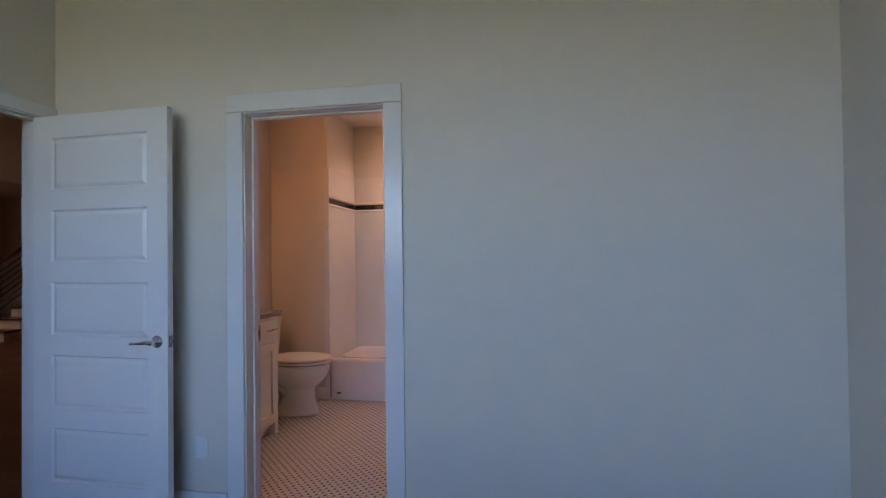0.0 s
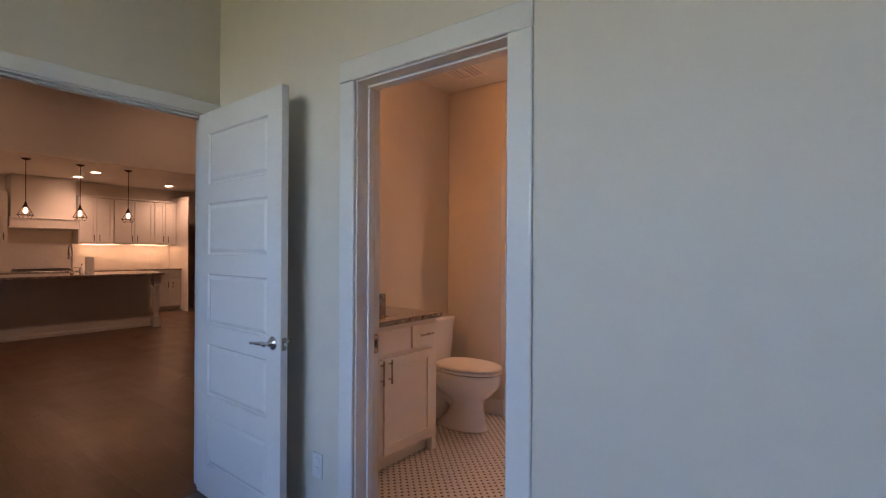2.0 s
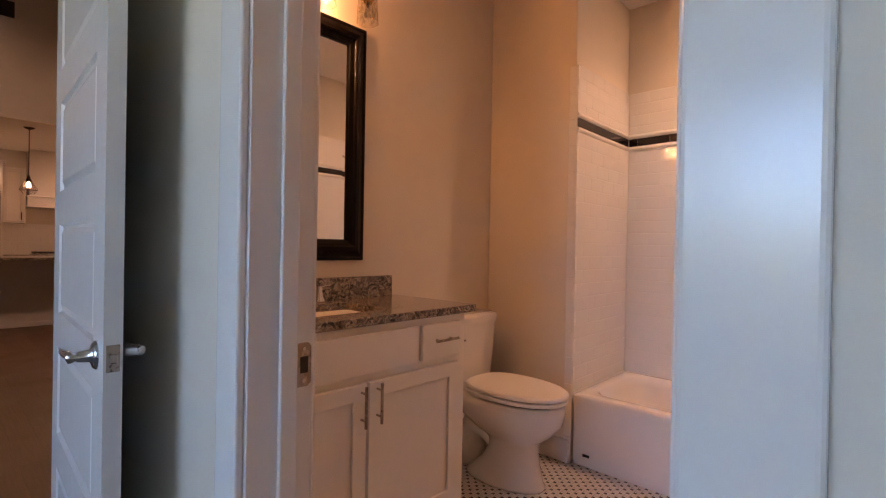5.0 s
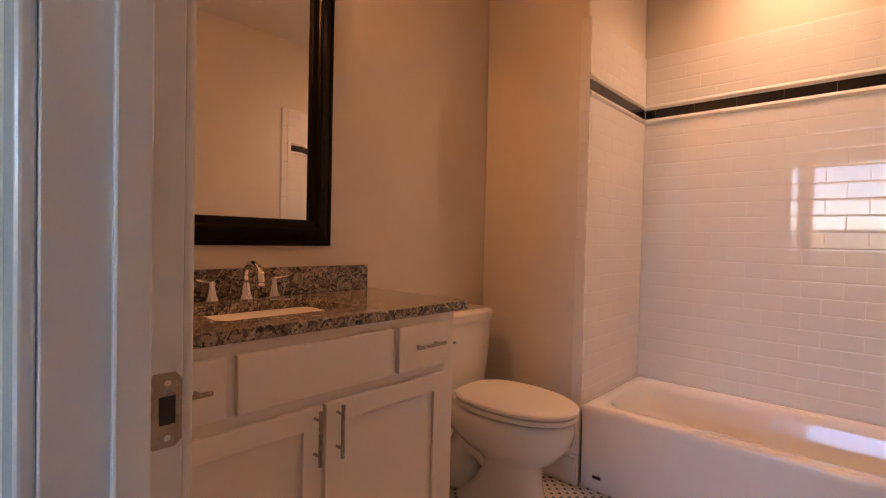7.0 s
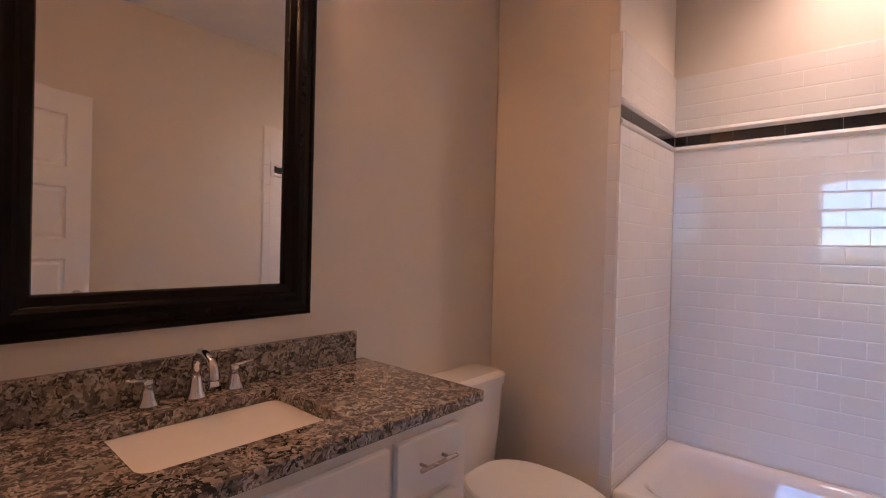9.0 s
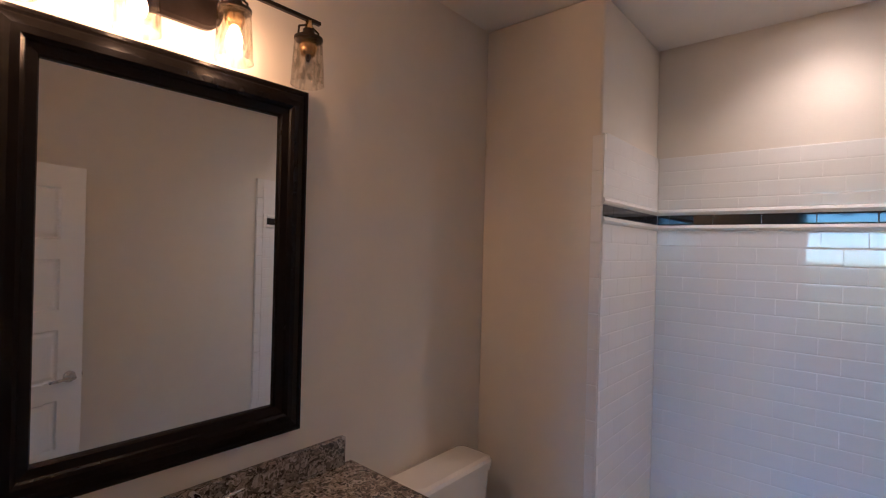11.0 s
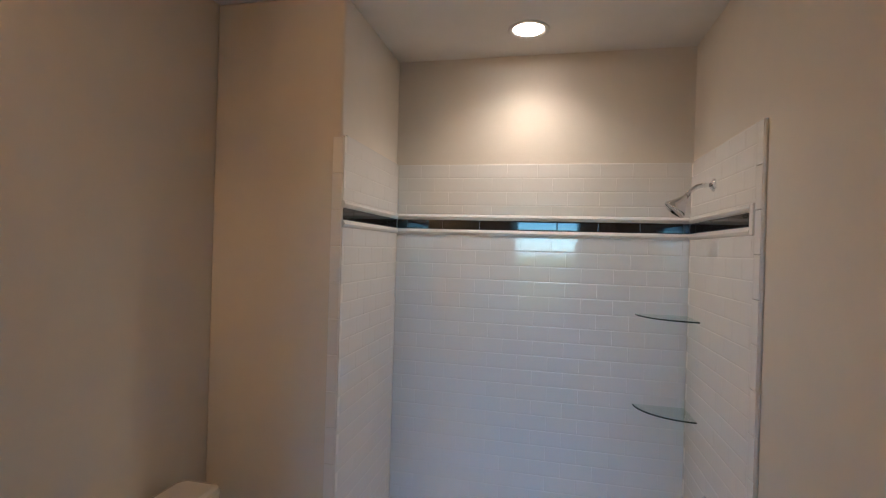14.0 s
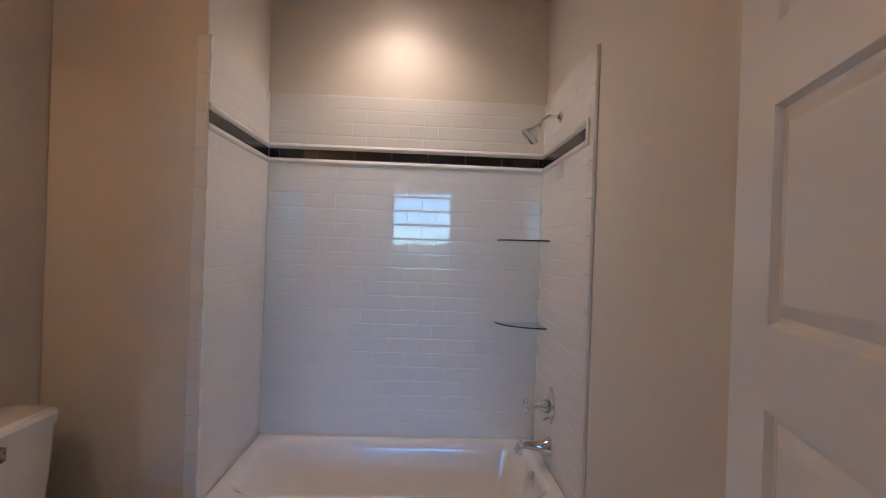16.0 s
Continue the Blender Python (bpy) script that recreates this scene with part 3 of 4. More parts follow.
VL = Vector(vanity.location)
d1 = shaker(vanity, 2.388, 2.842, 0.12, 0.708, VXF)
d2 = shaker(vanity, 2.854, 3.330, 0.12, 0.708, VXF)
bar_pull(d1, Vector((VXF + 0.019, 2.818, 0.562)) - VL, Vector((VXF + 0.019, 2.818, 0.706)) - VL, 0.028)
bar_pull(d2, Vector((VXF + 0.019, 2.888, 0.562)) - VL, Vector((VXF + 0.019, 2.888, 0.706)) - VL, 0.028)
dr1 = slab(vanity, "drawer_front", 2.370, 2.588, 0.738, 0.880, VXF)
slab(vanity, "false_front", 2.612, 3.090, 0.738, 0.880, VXF)
dr2 = slab(vanity, "drawer_front", 3.115, 3.340, 0.738, 0.880, VXF)
bar_pull(dr1, Vector((VXF + 0.019, 2.415, 0.815)) - VL, Vector((VXF + 0.019, 2.545, 0.815)) - VL, 0.028)
bar_pull(dr2, Vector((VXF + 0.019, 3.165, 0.815)) - VL, Vector((VXF + 0.019, 3.295, 0.815)) - VL, 0.028)

# granite top with a cut-out, its splash, the sink below
CT0, CT1 = 0.908, 0.940
SX0, SX1, SY0, SY1 = -2.315, -2.02, 2.625, 3.045
top = thing("bathroom_countertop", "speckled brown and grey granite vanity top", "countertop", (-2.17, 2.89, CT0))
CX1, CY1 = -1.900, 3.448
def slab_with_hole(x0, x1, y0, y1, hx0, hx1, hy0, hy1, r, z0, z1):
    bm = bmesh.new()
    ring_hi, ring_lo = rrect(hx0, hx1, hy0, hy1, r, z1), rrect(hx0, hx1, hy0, hy1, r, z0)
    n = len(ring_hi) // 4
    vh, vl = [bm.verts.new(p) for p in ring_hi], [bm.verts.new(p) for p in ring_lo]
    cs = ((x1, y1), (x0, y1), (x0, y0), (x1, y0))
    ch, cl = [bm.verts.new((x, y, z1)) for x, y in cs], [bm.verts.new((x, y, z0)) for x, y in cs]
    m = len(vh)
    for k in range(m):
        bm.faces.new((vh[k], vh[(k + 1) % m], vl[(k + 1) % m], vl[k]))
    for q in range(4):
        for v, c in ((vh, ch), (vl, cl)):
            for k in range(n - 1):
                bm.faces.new((c[q], v[q * n + k], v[q * n + k + 1]))
            bm.faces.new((c[q], v[q * n + n - 1], v[(q * n + n) % m], c[(q + 1) % 4]))
        bm.faces.new((ch[q], ch[(q + 1) % 4], cl[(q + 1) % 4], cl[q]))
    bmesh.ops.recalc_face_normals(bm, faces=bm.faces)
    return bm
slab_ob = part("slab", local(top, slab_with_hole(BW, CX1, 2.338, CY1, SX0, SX1, SY0, SY1, 0.03, CT0, CT1)), GRANITE, top)
soften(slab_ob, 0.003, 2)
part("backsplash", local(top, boxes(((BW, 2.338, CT1), (BW + 0.022, 3.405, CT1 + 0.102)), bevel=0.002)), GRANITE, top)
sink = thing("sink_basin", "white porcelain undermount rectangular sink basin", "sink", (-2.17, 2.835, CT0 - 0.15))
rings = [rrect(SX0 - 0.012, SX1 + 0.012, SY0 - 0.012, SY1 + 0.012, 0.04, CT0 - 0.0005), rrect(SX0 - 0.004, SX1 + 0.004, SY0 - 0.004, SY1 + 0.004, 0.032, CT0 - 0.001),
         rrect(SX0 + 0.004, SX1 - 0.004, SY0 + 0.006, SY1 - 0.006, 0.03, CT0 - 0.05), rrect(SX0 + 0.02, SX1 - 0.02, SY0 + 0.03, SY1 - 0.03, 0.035, CT0 - 0.115),
         rrect(SX0 + 0.05, SX1 - 0.05, SY0 + 0.08, SY1 - 0.08, 0.03, CT0 - 0.135), rrect(SX0 + 0.11, SX1 - 0.11, SY0 + 0.17, SY1 - 0.17, 0.02, CT0 - 0.14)]
part("basin", local(sink, loft(rings, (False, True))), PORC, sink)
part("drain", local(sink, lathe([(0.0, 0.004), (0.02, 0.003), (0.022, 0.0)], (-2.17, 2.835, CT0 - 0.1395), "z", 20)), CHROME, sink, "chrome drain", smooth=True)

faucet = thing("faucet", "polished chrome widespread bathroom faucet", "faucet", (-2.375, 2.855, CT1))
sp = part("spout", lathe([(0.0, 0.0), (0.026, 0.0), (0.026, 0.006), (0.019, 0.02), (0.014, 0.05), (0.0125, 0.06), (0.0, 0.06)]), CHROME, faucet, smooth=True)
arc = [(0, 0, 0.05), (0.0, 0, 0.085), (0.006, 0, 0.105), (0.025, 0, 0.122), (0.055, 0, 0.122), (0.085, 0, 0.112), (0.102, 0, 0.096), (0.106, 0, 0.07), (0.106, 0, 0.055)]
part("neck", tube(arc, [0.012, 0.0115, 0.011, 0.0105, 0.0105, 0.0105, 0.011, 0.012, 0.0125], 14), CHROME, sp, smooth=True)
for dy in (-0.105, 0.105):
    h = part("handle", lathe([(0.0, 0.0), (0.025, 0.0), (0.025, 0.006), (0.017, 0.022), (0.011, 0.05), (0.013, 0.06), (0.009, 0.068), (0.0, 0.068)], (-0.012, dy, 0)), CHROME, faucet, smooth=True)
    part("lever", tube([(-0.012, dy - 0.01, 0.064), (-0.006, dy + math.copysign(0.05, dy), 0.072)], [0.006, 0.004], 10), CHROME, h, smooth=True)

# ---- mirror and vanity light ----
MY0, MY1, MZ0, MZ1, MF = 2.438, 3.217, 1.120, 2.222, 0.098
mirror = thing("mirror", "large rectangular mirror in a black moulded frame", "mirror", (BW, 2.83, 1.68))
def frame_ring(inset, x):
    return [Vector((x, MY0 + inset, MZ0 + inset)), Vector((x, MY1 - inset, MZ0 + inset)), Vector((x, MY1 - inset, MZ1 - inset)), Vector((x, MY0 + inset, MZ1 - inset))]
prof = [(0.0, 0.0), (0.0, 0.018), (0.004, 0.024), (0.012, 0.026), (0.018, 0.024), (0.024, 0.028), (0.045, 0.038), (0.062, 0.040), (0.070, 0.034), (0.074, 0.027), (0.086, 0.024), (0.094, 0.022), (0.098, 0.014), (0.098, 0.004)]
part("frame", local(mirror, loft([frame_ring(i, BW + 0.001 + d) for i, d in prof], (False, False))), BLACKWOOD, mirror)
gz = [[Vector((BW + 0.005 + d, MY0 + MF - 0.004 + i, MZ0 + MF - 0.004 + i)), Vector((BW + 0.005 + d, MY1 - MF + 0.004 - i, MZ0 + MF - 0.004 + i)),
       Vector((BW + 0.005 + d, MY1 - MF + 0.004 - i, MZ1 - MF + 0.004 - i)), Vector((BW + 0.005 + d, MY0 + MF - 0.004 + i, MZ1 - MF + 0.004 - i))] for i, d in ((0, 0), (0.0, 0.003), (0.026, 0.0034))]
part("mirror_glass", local(mirror, loft(gz, (True, True))), MIRROR, mirror, "bevelled silvered glass")

LZ = 2.414
vl = thing("vanity_light", "bronze four-light vanity fixture with hammered glass shades", "wall lamp", (BW, 2.812, LZ))
def oval(x, inset, n=10):
    pts = []
    hh, L = 0.058 - inset, 0.125 - inset
    for s in (1, -1):
        for k in range(n + 1):
            a = radians((-90 if s > 0 else 90) + 180 * k / n)
            pts.append(Vector((x, s * (L - hh) + hh * math.cos(a), -0.045 + hh * math.sin(a))))
    return pts
part("backplate", loft([oval(0.0, 0), oval(0.014, 0), oval(0.022, 0.008)], (True, True)), BRONZE, vl)
part("arm", tube([(0.018, -0.0, -0.045), (0.07, 0, -0.03), (0.105, 0, 0.0)], 0.008, 10), BRONZE, vl)
part("crossbar", boxes(((0.096, -0.385, -0.006), (0.110, 0.385, 0.006)), bevel=0.0015), BRONZE, vl)
for k in range(4):
    y = -0.345 + 0.23 * k
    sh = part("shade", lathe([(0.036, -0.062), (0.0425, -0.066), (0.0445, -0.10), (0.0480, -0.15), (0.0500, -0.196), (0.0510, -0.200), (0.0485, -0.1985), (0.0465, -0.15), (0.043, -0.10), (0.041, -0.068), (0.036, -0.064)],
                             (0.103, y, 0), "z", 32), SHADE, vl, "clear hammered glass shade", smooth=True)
    part("holder", lathe([(0.0, -0.030), (0.017, -0.030), (0.020, -0.05), (0.043, -0.056), (0.043, -0.064), (0.0, -0.064)], (0.103, y, 0), "z", 24), BRONZE, vl)
    part("socket", lathe([(0.0, -0.004), (0.010, -0.004), (0.013, -0.03), (0.022, -0.066), (0.027, -0.088), (0.020, -0.108), (0.0, -0.108)], (0.103, y, 0), "z", 20), BRASS, vl, "brass lamp socket", smooth=True)
    part("yoke", tube([(0.103, y - 0.036, -0.058), (0.103, y - 0.034, -0.03), (0.103, y, -0.014), (0.103, y + 0.034, -0.03), (0.103, y + 0.036, -0.058)], 0.0035, 8), BRONZE, vl)
    lit = k != 3
    bulb_prof = [(0.0, -0.108), (0.010, -0.108), (0.012, -0.116), (0.018, -0.128), (0.021, -0.143), (0.018, -0.159), (0.009, -0.169), (0.0, -0.171)]
    if lit:
        part("bulb", lathe(bulb_prof, (0.103, y, 0), "z", 20), BULB, sh, "glowing warm bulb", smooth=True)
        fl = new("filament_lamp", bpy.data.lights.new("filament_lamp", "POINT"))
        fl.data.energy, fl.data.color, fl.data.shadow_soft_size = FILAMENT, WARM, 0.003
        fl.location = (BW + 0.103, 2.812 + y, LZ - 0.145)
    else:
        part("bulb", lathe([(0.0, -0.108), (0.008, -0.108), (0.009, -0.118), (0.004, -0.13), (0.0, -0.132)], (0.103, y, 0), "z", 16), BRONZE, sh, "dark empty lamp holder", smooth=True)

# ---- toilet ----
TY = 3.845
toilet = thing("toilet", "white porcelain two-piece toilet with its lid closed", "toilet", (BW, TY, 0))
def tank_ring(z, x0, x1, w, r=0.035):
    return rrect(x0, x1, -w, w, r, z)
part("tank", loft([tank_ring(0.40, 0.03, 0.165, 0.195), tank_ring(0.42, 0.022, 0.178, 0.208), tank_ring(0.58, 0.018, 0.188, 0.222), tank_ring(0.767, 0.015, 0.195, 0.232)]), PORC, toilet, smooth=False)
part("tank_lid", loft([tank_ring(0.768, 0.008, 0.203, 0.240, 0.04), tank_ring(0.802, 0.006, 0.206, 0.243, 0.04), tank_ring(0.815, 0.012, 0.200, 0.237, 0.04), tank_ring(0.821, 0.03, 0.182, 0.22, 0.04)]), PORC, toilet)
def bowl_ring(z, xb, xf, w, n=32, square=0.9):
    """Egg-shaped ring from the back xb to the front xf."""
    pts = []
    z *= 1.055
    c = xb + (xf - xb) * 0.44
    for k in range(n):
        a = 2 * math.pi * k / n
        x = math.cos(a)
        rx = (xf - c) if x > 0 else (c - xb)
        sy = math.sin(a)
        pts.append(Vector((c + rx * (x if x > 0 else math.copysign(abs(x) ** 0.7, x)), w * (1 if x > 0 else 1 - 0.22 * abs(x) ** 2) * math.copysign(abs(sy) ** (0.9 if x > 0 else square), sy), z)))
    return pts
part("bowl", loft([bowl_ring(0.0, 0.20, 0.655, 0.130), bowl_ring(0.010, 0.20, 0.657, 0.132), bowl_ring(0.025, 0.22, 0.645, 0.122), bowl_ring(0.09, 0.30, 0.630, 0.104), bowl_ring(0.16, 0.34, 0.618, 0.094), bowl_ring(0.205, 0.34, 0.622, 0.096), bowl_ring(0.225, 0.32, 0.640, 0.106),
                   bowl_ring(0.265, 0.24, 0.695, 0.146), bowl_ring(0.32, 0.15, 0.742, 0.180), bowl_ring(0.375, 0.10, 0.756, 0.189), bowl_ring(0.405, 0.09, 0.754, 0.188), bowl_ring(0.413, 0.10, 0.742, 0.178)]), PORC, toilet, smooth=True)
part("trapway", tube([(0.20, 0.0, 0.03), (0.20, 0.0, 0.14), (0.25, 0.0, 0.24), (0.34, 0.0, 0.25), (0.42, 0, 0.17)], [0.085, 0.085, 0.088, 0.088, 0.07], 16), PORC, toilet, smooth=True)
part("tank_shelf", boxes(((0.03, -0.11, 0.30), (0.26, 0.11, 0.424)), bevel=0.03, seg=3), PORC, toilet)
# Black layers stand in for the shadow lines below seat and lid
part("seat_shadow", loft([bowl_ring(0.413, 0.26, 0.735, 0.165), bowl_ring(0.4215, 0.26, 0.735, 0.165)]), BLACK, toilet, "black layer standing in for the shadow under the seat")
part("seat", loft([bowl_ring(0.4215, 0.235, 0.757, 0.184, 32, 0.55), bowl_ring(0.425, 0.228, 0.764, 0.190, 32, 0.55), bowl_ring(0.437, 0.228, 0.764, 0.190, 32, 0.55), bowl_ring(0.441, 0.234, 0.758, 0.185, 32, 0.55)]), PLASTIC, toilet)
part("lid_shadow", loft([bowl_ring(0.441, 0.25, 0.745, 0.172, 32, 0.55), bowl_ring(0.447, 0.25, 0.745, 0.172, 32, 0.55)]), BLACK, toilet, "black layer standing in for the shadow under the lid")
part("seat_lid", loft([bowl_ring(0.447, 0.230, 0.762, 0.187, 32, 0.55), bowl_ring(0.450, 0.226, 0.766, 0.192, 32, 0.55), bowl_ring(0.460, 0.226, 0.766, 0.192, 32, 0.55), bowl_ring(0.466, 0.234, 0.758, 0.185, 32, 0.55), bowl_ring(0.469, 0.29, 0.70, 0.14, 32, 0.6), bowl_ring(0.470, 0.40, 0.60, 0.05)]), PLASTIC, toilet)
for dy in (-0.075, 0.075):
    part("seat_hinge", boxes(((0.212, dy - 0.02, 0.430), (0.25, dy + 0.02, 0.476)), bevel=0.006, seg=2), PLASTIC, toilet)
part("flush_handle", tube([(0.19, -0.165, 0.70), (0.212, -0.165, 0.70), (0.216, -0.15, 0.698), (0.216, -0.085, 0.69)], [0.011, 0.010, 0.007, 0.006], 10), CHROME, toilet, "chrome flush lever", smooth=True)
valve = thing("supply_valve", "chrome water supply valve beside the toilet", "valve", (BW, 3.62, 0.2))
part("stop_body", tube([(0.0, 0, 0), (0.06, 0, 0)], 0.009, 10), CHROME, valve, smooth=True)
part("escutcheon", lathe([(0.0, 0.006), (0.02, 0.005), (0.026, 0.0)], (0, 0, 0), "x", 18), CHROME, valve)
part("knob", lathe([(0.0, 0.06), (0.012, 0.06), (0.014, 0.075), (0.0, 0.078)], (0, 0, 0), "x", 14), CHROME, valve)
part("hose", tube([(0.05, 0, 0.0), (0.055, 0.0, 0.06), (0.06, 0.03, 0.12), (0.07, 0.06, 0.205)], 0.005, 8), NICKEL, valve)

# ---- bathtub ----
AX0, AX1 = CHX + 0.012, BE - 0.012        # tile faces at the two ends
TF, TB, TZ = 4.235, BN - 0.012, 0.392
tub = thing("bathtub", "white enamelled alcove bathtub with a plain apron", "bathtub", ((AX0 + AX1) / 2, (TF + TB) / 2, 0))
tx0, tx1, ty0, ty1 = AX0 + 0.0015, AX1 - 0.0015, TF, TB - 0.0015
rr = [rrect(tx0, tx1, ty0 + 0.012, ty1, 0.004, 0.0), rrect(tx0, tx1, ty0 + 0.008, ty1, 0.004, 0.30), rrect(tx0, tx1, ty0 + 0.002, ty1, 0.004, 0.352), rrect(tx0, tx1, ty0, ty1, 0.006, 0.375), rrect(tx0 + 0.004, tx1 - 0.004, ty0 + 0.006, ty1 - 0.004, 0.01, TZ - 0.003), rrect(tx0 + 0.014, tx1 - 0.014, ty0 + 0.018, ty1 - 0.012, 0.02, TZ),
      rrect(tx0 + 0.06, tx1 - 0.05, ty0 + 0.075, ty1 - 0.05, 0.10, TZ), rrect(tx0 + 0.075, tx1 - 0.062, ty0 + 0.088, ty1 - 0.062, 0.11, TZ - 0.008), rrect(tx0 + 0.095, tx1 - 0.072, ty0 + 0.10, ty1 - 0.075, 0.12, TZ - 0.05),
      rrect(tx0 + 0.20, tx1 - 0.10, ty0 + 0.13, ty1 - 0.105, 0.13, 0.13), rrect(tx0 + 0.26, tx1 - 0.14, ty0 + 0.165, ty1 - 0.14, 0.12, 0.085), rrect(tx0 + 0.32, tx1 - 0.2, ty0 + 0.22, ty1 - 0.2, 0.08, 0.075)]
part("shell", local(tub, loft(rr, (False, True))), ENAMEL, tub, smooth=True)
part("overflow_plate", local(tub, lathe([(0.0, -0.016), (0.031, -0.015), (0.037, -0.008), (0.037, 0.02)], (AX1 - 0.078, 4.63, 0.318), "x", 24)), CHROME, tub, "chrome overflow plate", smooth=True)
part("badge", local(tub, boxes(((AX0 + 0.06, TF + 0.0065, 0.055), (AX0 + 0.10, TF + 0.0115, 0.07)), bevel=0.002)), BLACK, tub, "small dark oval badge")

# ---- tub fittings ----
sw = thing("shower_fixture", "chrome shower head on a curved arm", "shower head", (AX1, 4.62, 2.066))
part("flange", lathe([(0.0, -0.012), (0.016, -0.012), (0.026, -0.004), (0.028, 0.0)], (0, 0, 0), "x", 24), CHROME, sw, smooth=True)
part("arm", tube([(0, 0, 0), (-0.04, 0, 0.0), (-0.065, 0, -0.006), (-0.088, 0, -0.024), (-0.115, 0, -0.056)], 0.010, 12), CHROME, sw, smooth=True)
hd = part("head", lathe([(0.0, 0.05), (0.012, 0.05), (0.014, 0.035), (0.019, 0.03), (0.024, 0.015), (0.042, -0.012), (0.047, -0.02), (0.047, -0.03), (0.042, -0.034), (0.0, -0.032)]), CHROME, sw, "bell-shaped chrome head", smooth=True)
hd.matrix_basis = pose(-0.135, 0, -0.084, 0, 40, 0)
vv = thing("shower_valve", "chrome shower valve with a cross handle", "shower valve", (AX1, 4.61, 0.68))
def ogee(x, k, n=48):
    """A four-lobed outline with a point above and below."""
    return [Vector((x, k * math.sin(a) * (0.062 + 0.008 * math.cos(4 * a)), k * math.cos(a) * (0.078 + 0.012 * math.cos(4 * a)))) for a in (2 * math.pi * i / n for i in range(n))]
part("escutcheon", loft([ogee(0.0, 1.0), ogee(-0.004, 1.0), ogee(-0.009, 0.90), ogee(-0.013, 0.72), ogee(-0.020, 0.42)]), CHROME, vv, smooth=True)
stem = part("stem", lathe([(0.0, -0.138), (0.012, -0.138), (0.016, -0.124), (0.011, -0.108), (0.013, -0.085), (0.020, -0.060), (0.030, -0.042), (0.034, -0.030), (0.030, -0.018)], (0, 0, 0), "x", 24), CHROME, vv, smooth=True)
for a in (20, 110):
    c, s_ = math.cos(radians(a)) * 0.041, math.sin(radians(a)) * 0.041
    part("cross_handle", tube([(-0.124, -c * f, -s_ * f) for f in (1.0, 0.9, 0.4, -0.4, -0.9, -1.0)], [0.006, 0.0095, 0.0065, 0.0065, 0.0095, 0.006], 12), CHROME, stem, smooth=True)
part("diverter_lever", tube([(-0.02, 0.0, -0.055), (-0.035, 0.0, -0.075)], [0.005, 0.007], 10), CHROME, vv, smooth=True)
ts = thing("tub_spout", "chrome tub spout with a diverter knob", "tub spout", (AX1, 4.61, 0.485))
part("spout", tube([(0.0, 0, 0), (-0.006, 0, 0), (-0.03, 0, 0.0), (-0.07, 0, 0.004), (-0.12, 0, 0.008), (-0.145, 0, 0.004), (-0.152, 0, -0.02), (-0.152, 0, -0.035)], [0.046, 0.045, 0.034, 0.022, 0.018, 0.020, 0.021, 0.019], 18), CHROME, ts, smooth=True)
part("diverter_knob", lathe([(0.0, 0.045), (0.008, 0.043), (0.009, 0.036), (0.004, 0.03), (0.004, 0.015)], (-0.142, 0, 0), "z", 14), CHROME, ts, smooth=True)
for z, in ((1.467,), (1.02,)):
    s = thing("corner_shelf", "clear glass corner shelf in the tub surround", "shelf", (AX1, TB, z), "glass shelves in the tub corner")
    n = 14
    R1, R2 = 0.235, 0.195
    rim = [Vector((-R1 * math.cos(radians(90 * k / n)), -R2 * math.sin(radians(90 * k / n)), 0)) for k in range(n + 1)]
    ring0 = [Vector((-0.001, -0.001, 0))] + [p + Vector((-0.001, -0.001, 0)) for p in rim]
    part("glass_plate", loft([[p for p in ring0], [p + Vector((0, 0, 0.008)) for p in ring0]]), SHELF, s)
    part("polished_edge", tube([p * 1.006 + Vector((0, 0, 0.004)) for p in rim], 0.0038, 6), GEDGE, s, "dark green polished glass edge")

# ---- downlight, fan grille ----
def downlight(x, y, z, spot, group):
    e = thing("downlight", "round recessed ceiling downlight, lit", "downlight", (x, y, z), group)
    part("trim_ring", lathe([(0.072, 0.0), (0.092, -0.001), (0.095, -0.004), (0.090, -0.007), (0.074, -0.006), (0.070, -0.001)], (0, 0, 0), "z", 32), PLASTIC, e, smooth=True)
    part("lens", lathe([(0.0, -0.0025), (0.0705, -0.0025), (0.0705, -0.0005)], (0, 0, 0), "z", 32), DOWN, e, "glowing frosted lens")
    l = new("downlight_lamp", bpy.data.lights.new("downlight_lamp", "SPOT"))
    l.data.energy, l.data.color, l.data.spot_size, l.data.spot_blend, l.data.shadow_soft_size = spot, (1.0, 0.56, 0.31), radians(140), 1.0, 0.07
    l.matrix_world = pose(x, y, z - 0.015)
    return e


downlight(-1.14, 4.66, H, TUB_SPOT, "bathroom downlight")
fan = thing("exhaust_fan_grille", "white square exhaust fan grille on the ceiling", "ceiling vent", (-2.02, 3.88, H))
part("frame", boxes(((-0.14, -0.13, -0.012), (0.14, -0.11, 0)), ((-0.14, 0.11, -0.012), (0.14, 0.13, 0)), ((-0.14, -0.11, -0.012), (-0.12, 0.11, 0)), ((0.12, -0.11, -0.012), (0.14, 0.11, 0)), ((-0.01, -0.11, -0.011), (0.01, 0.11, -0.001)), bevel=0.002), PLASTIC, fan)
# Black sheet puts in the shade between the slats; the ceiling has no opening
part("backing", boxes(((-0.12, -0.11, -0.003), (0.12, 0.11, -0.001))), BLACK, fan, "black sheet for the shaded opening")
for k in range(9):
    y = -0.098 + 0.0245 * k
    for xa, xb in ((-0.12, -0.01), (0.01, 0.12)):
        part("slat", boxes(((xa, y - 0.006, -0.010), (xb, y + 0.006, -0.007))), PLASTIC, fan)
outlet = thing("wall_outlet", "white duplex outlet low on the bedroom wall", "outlet", (-1.70, WY0, 0.36))
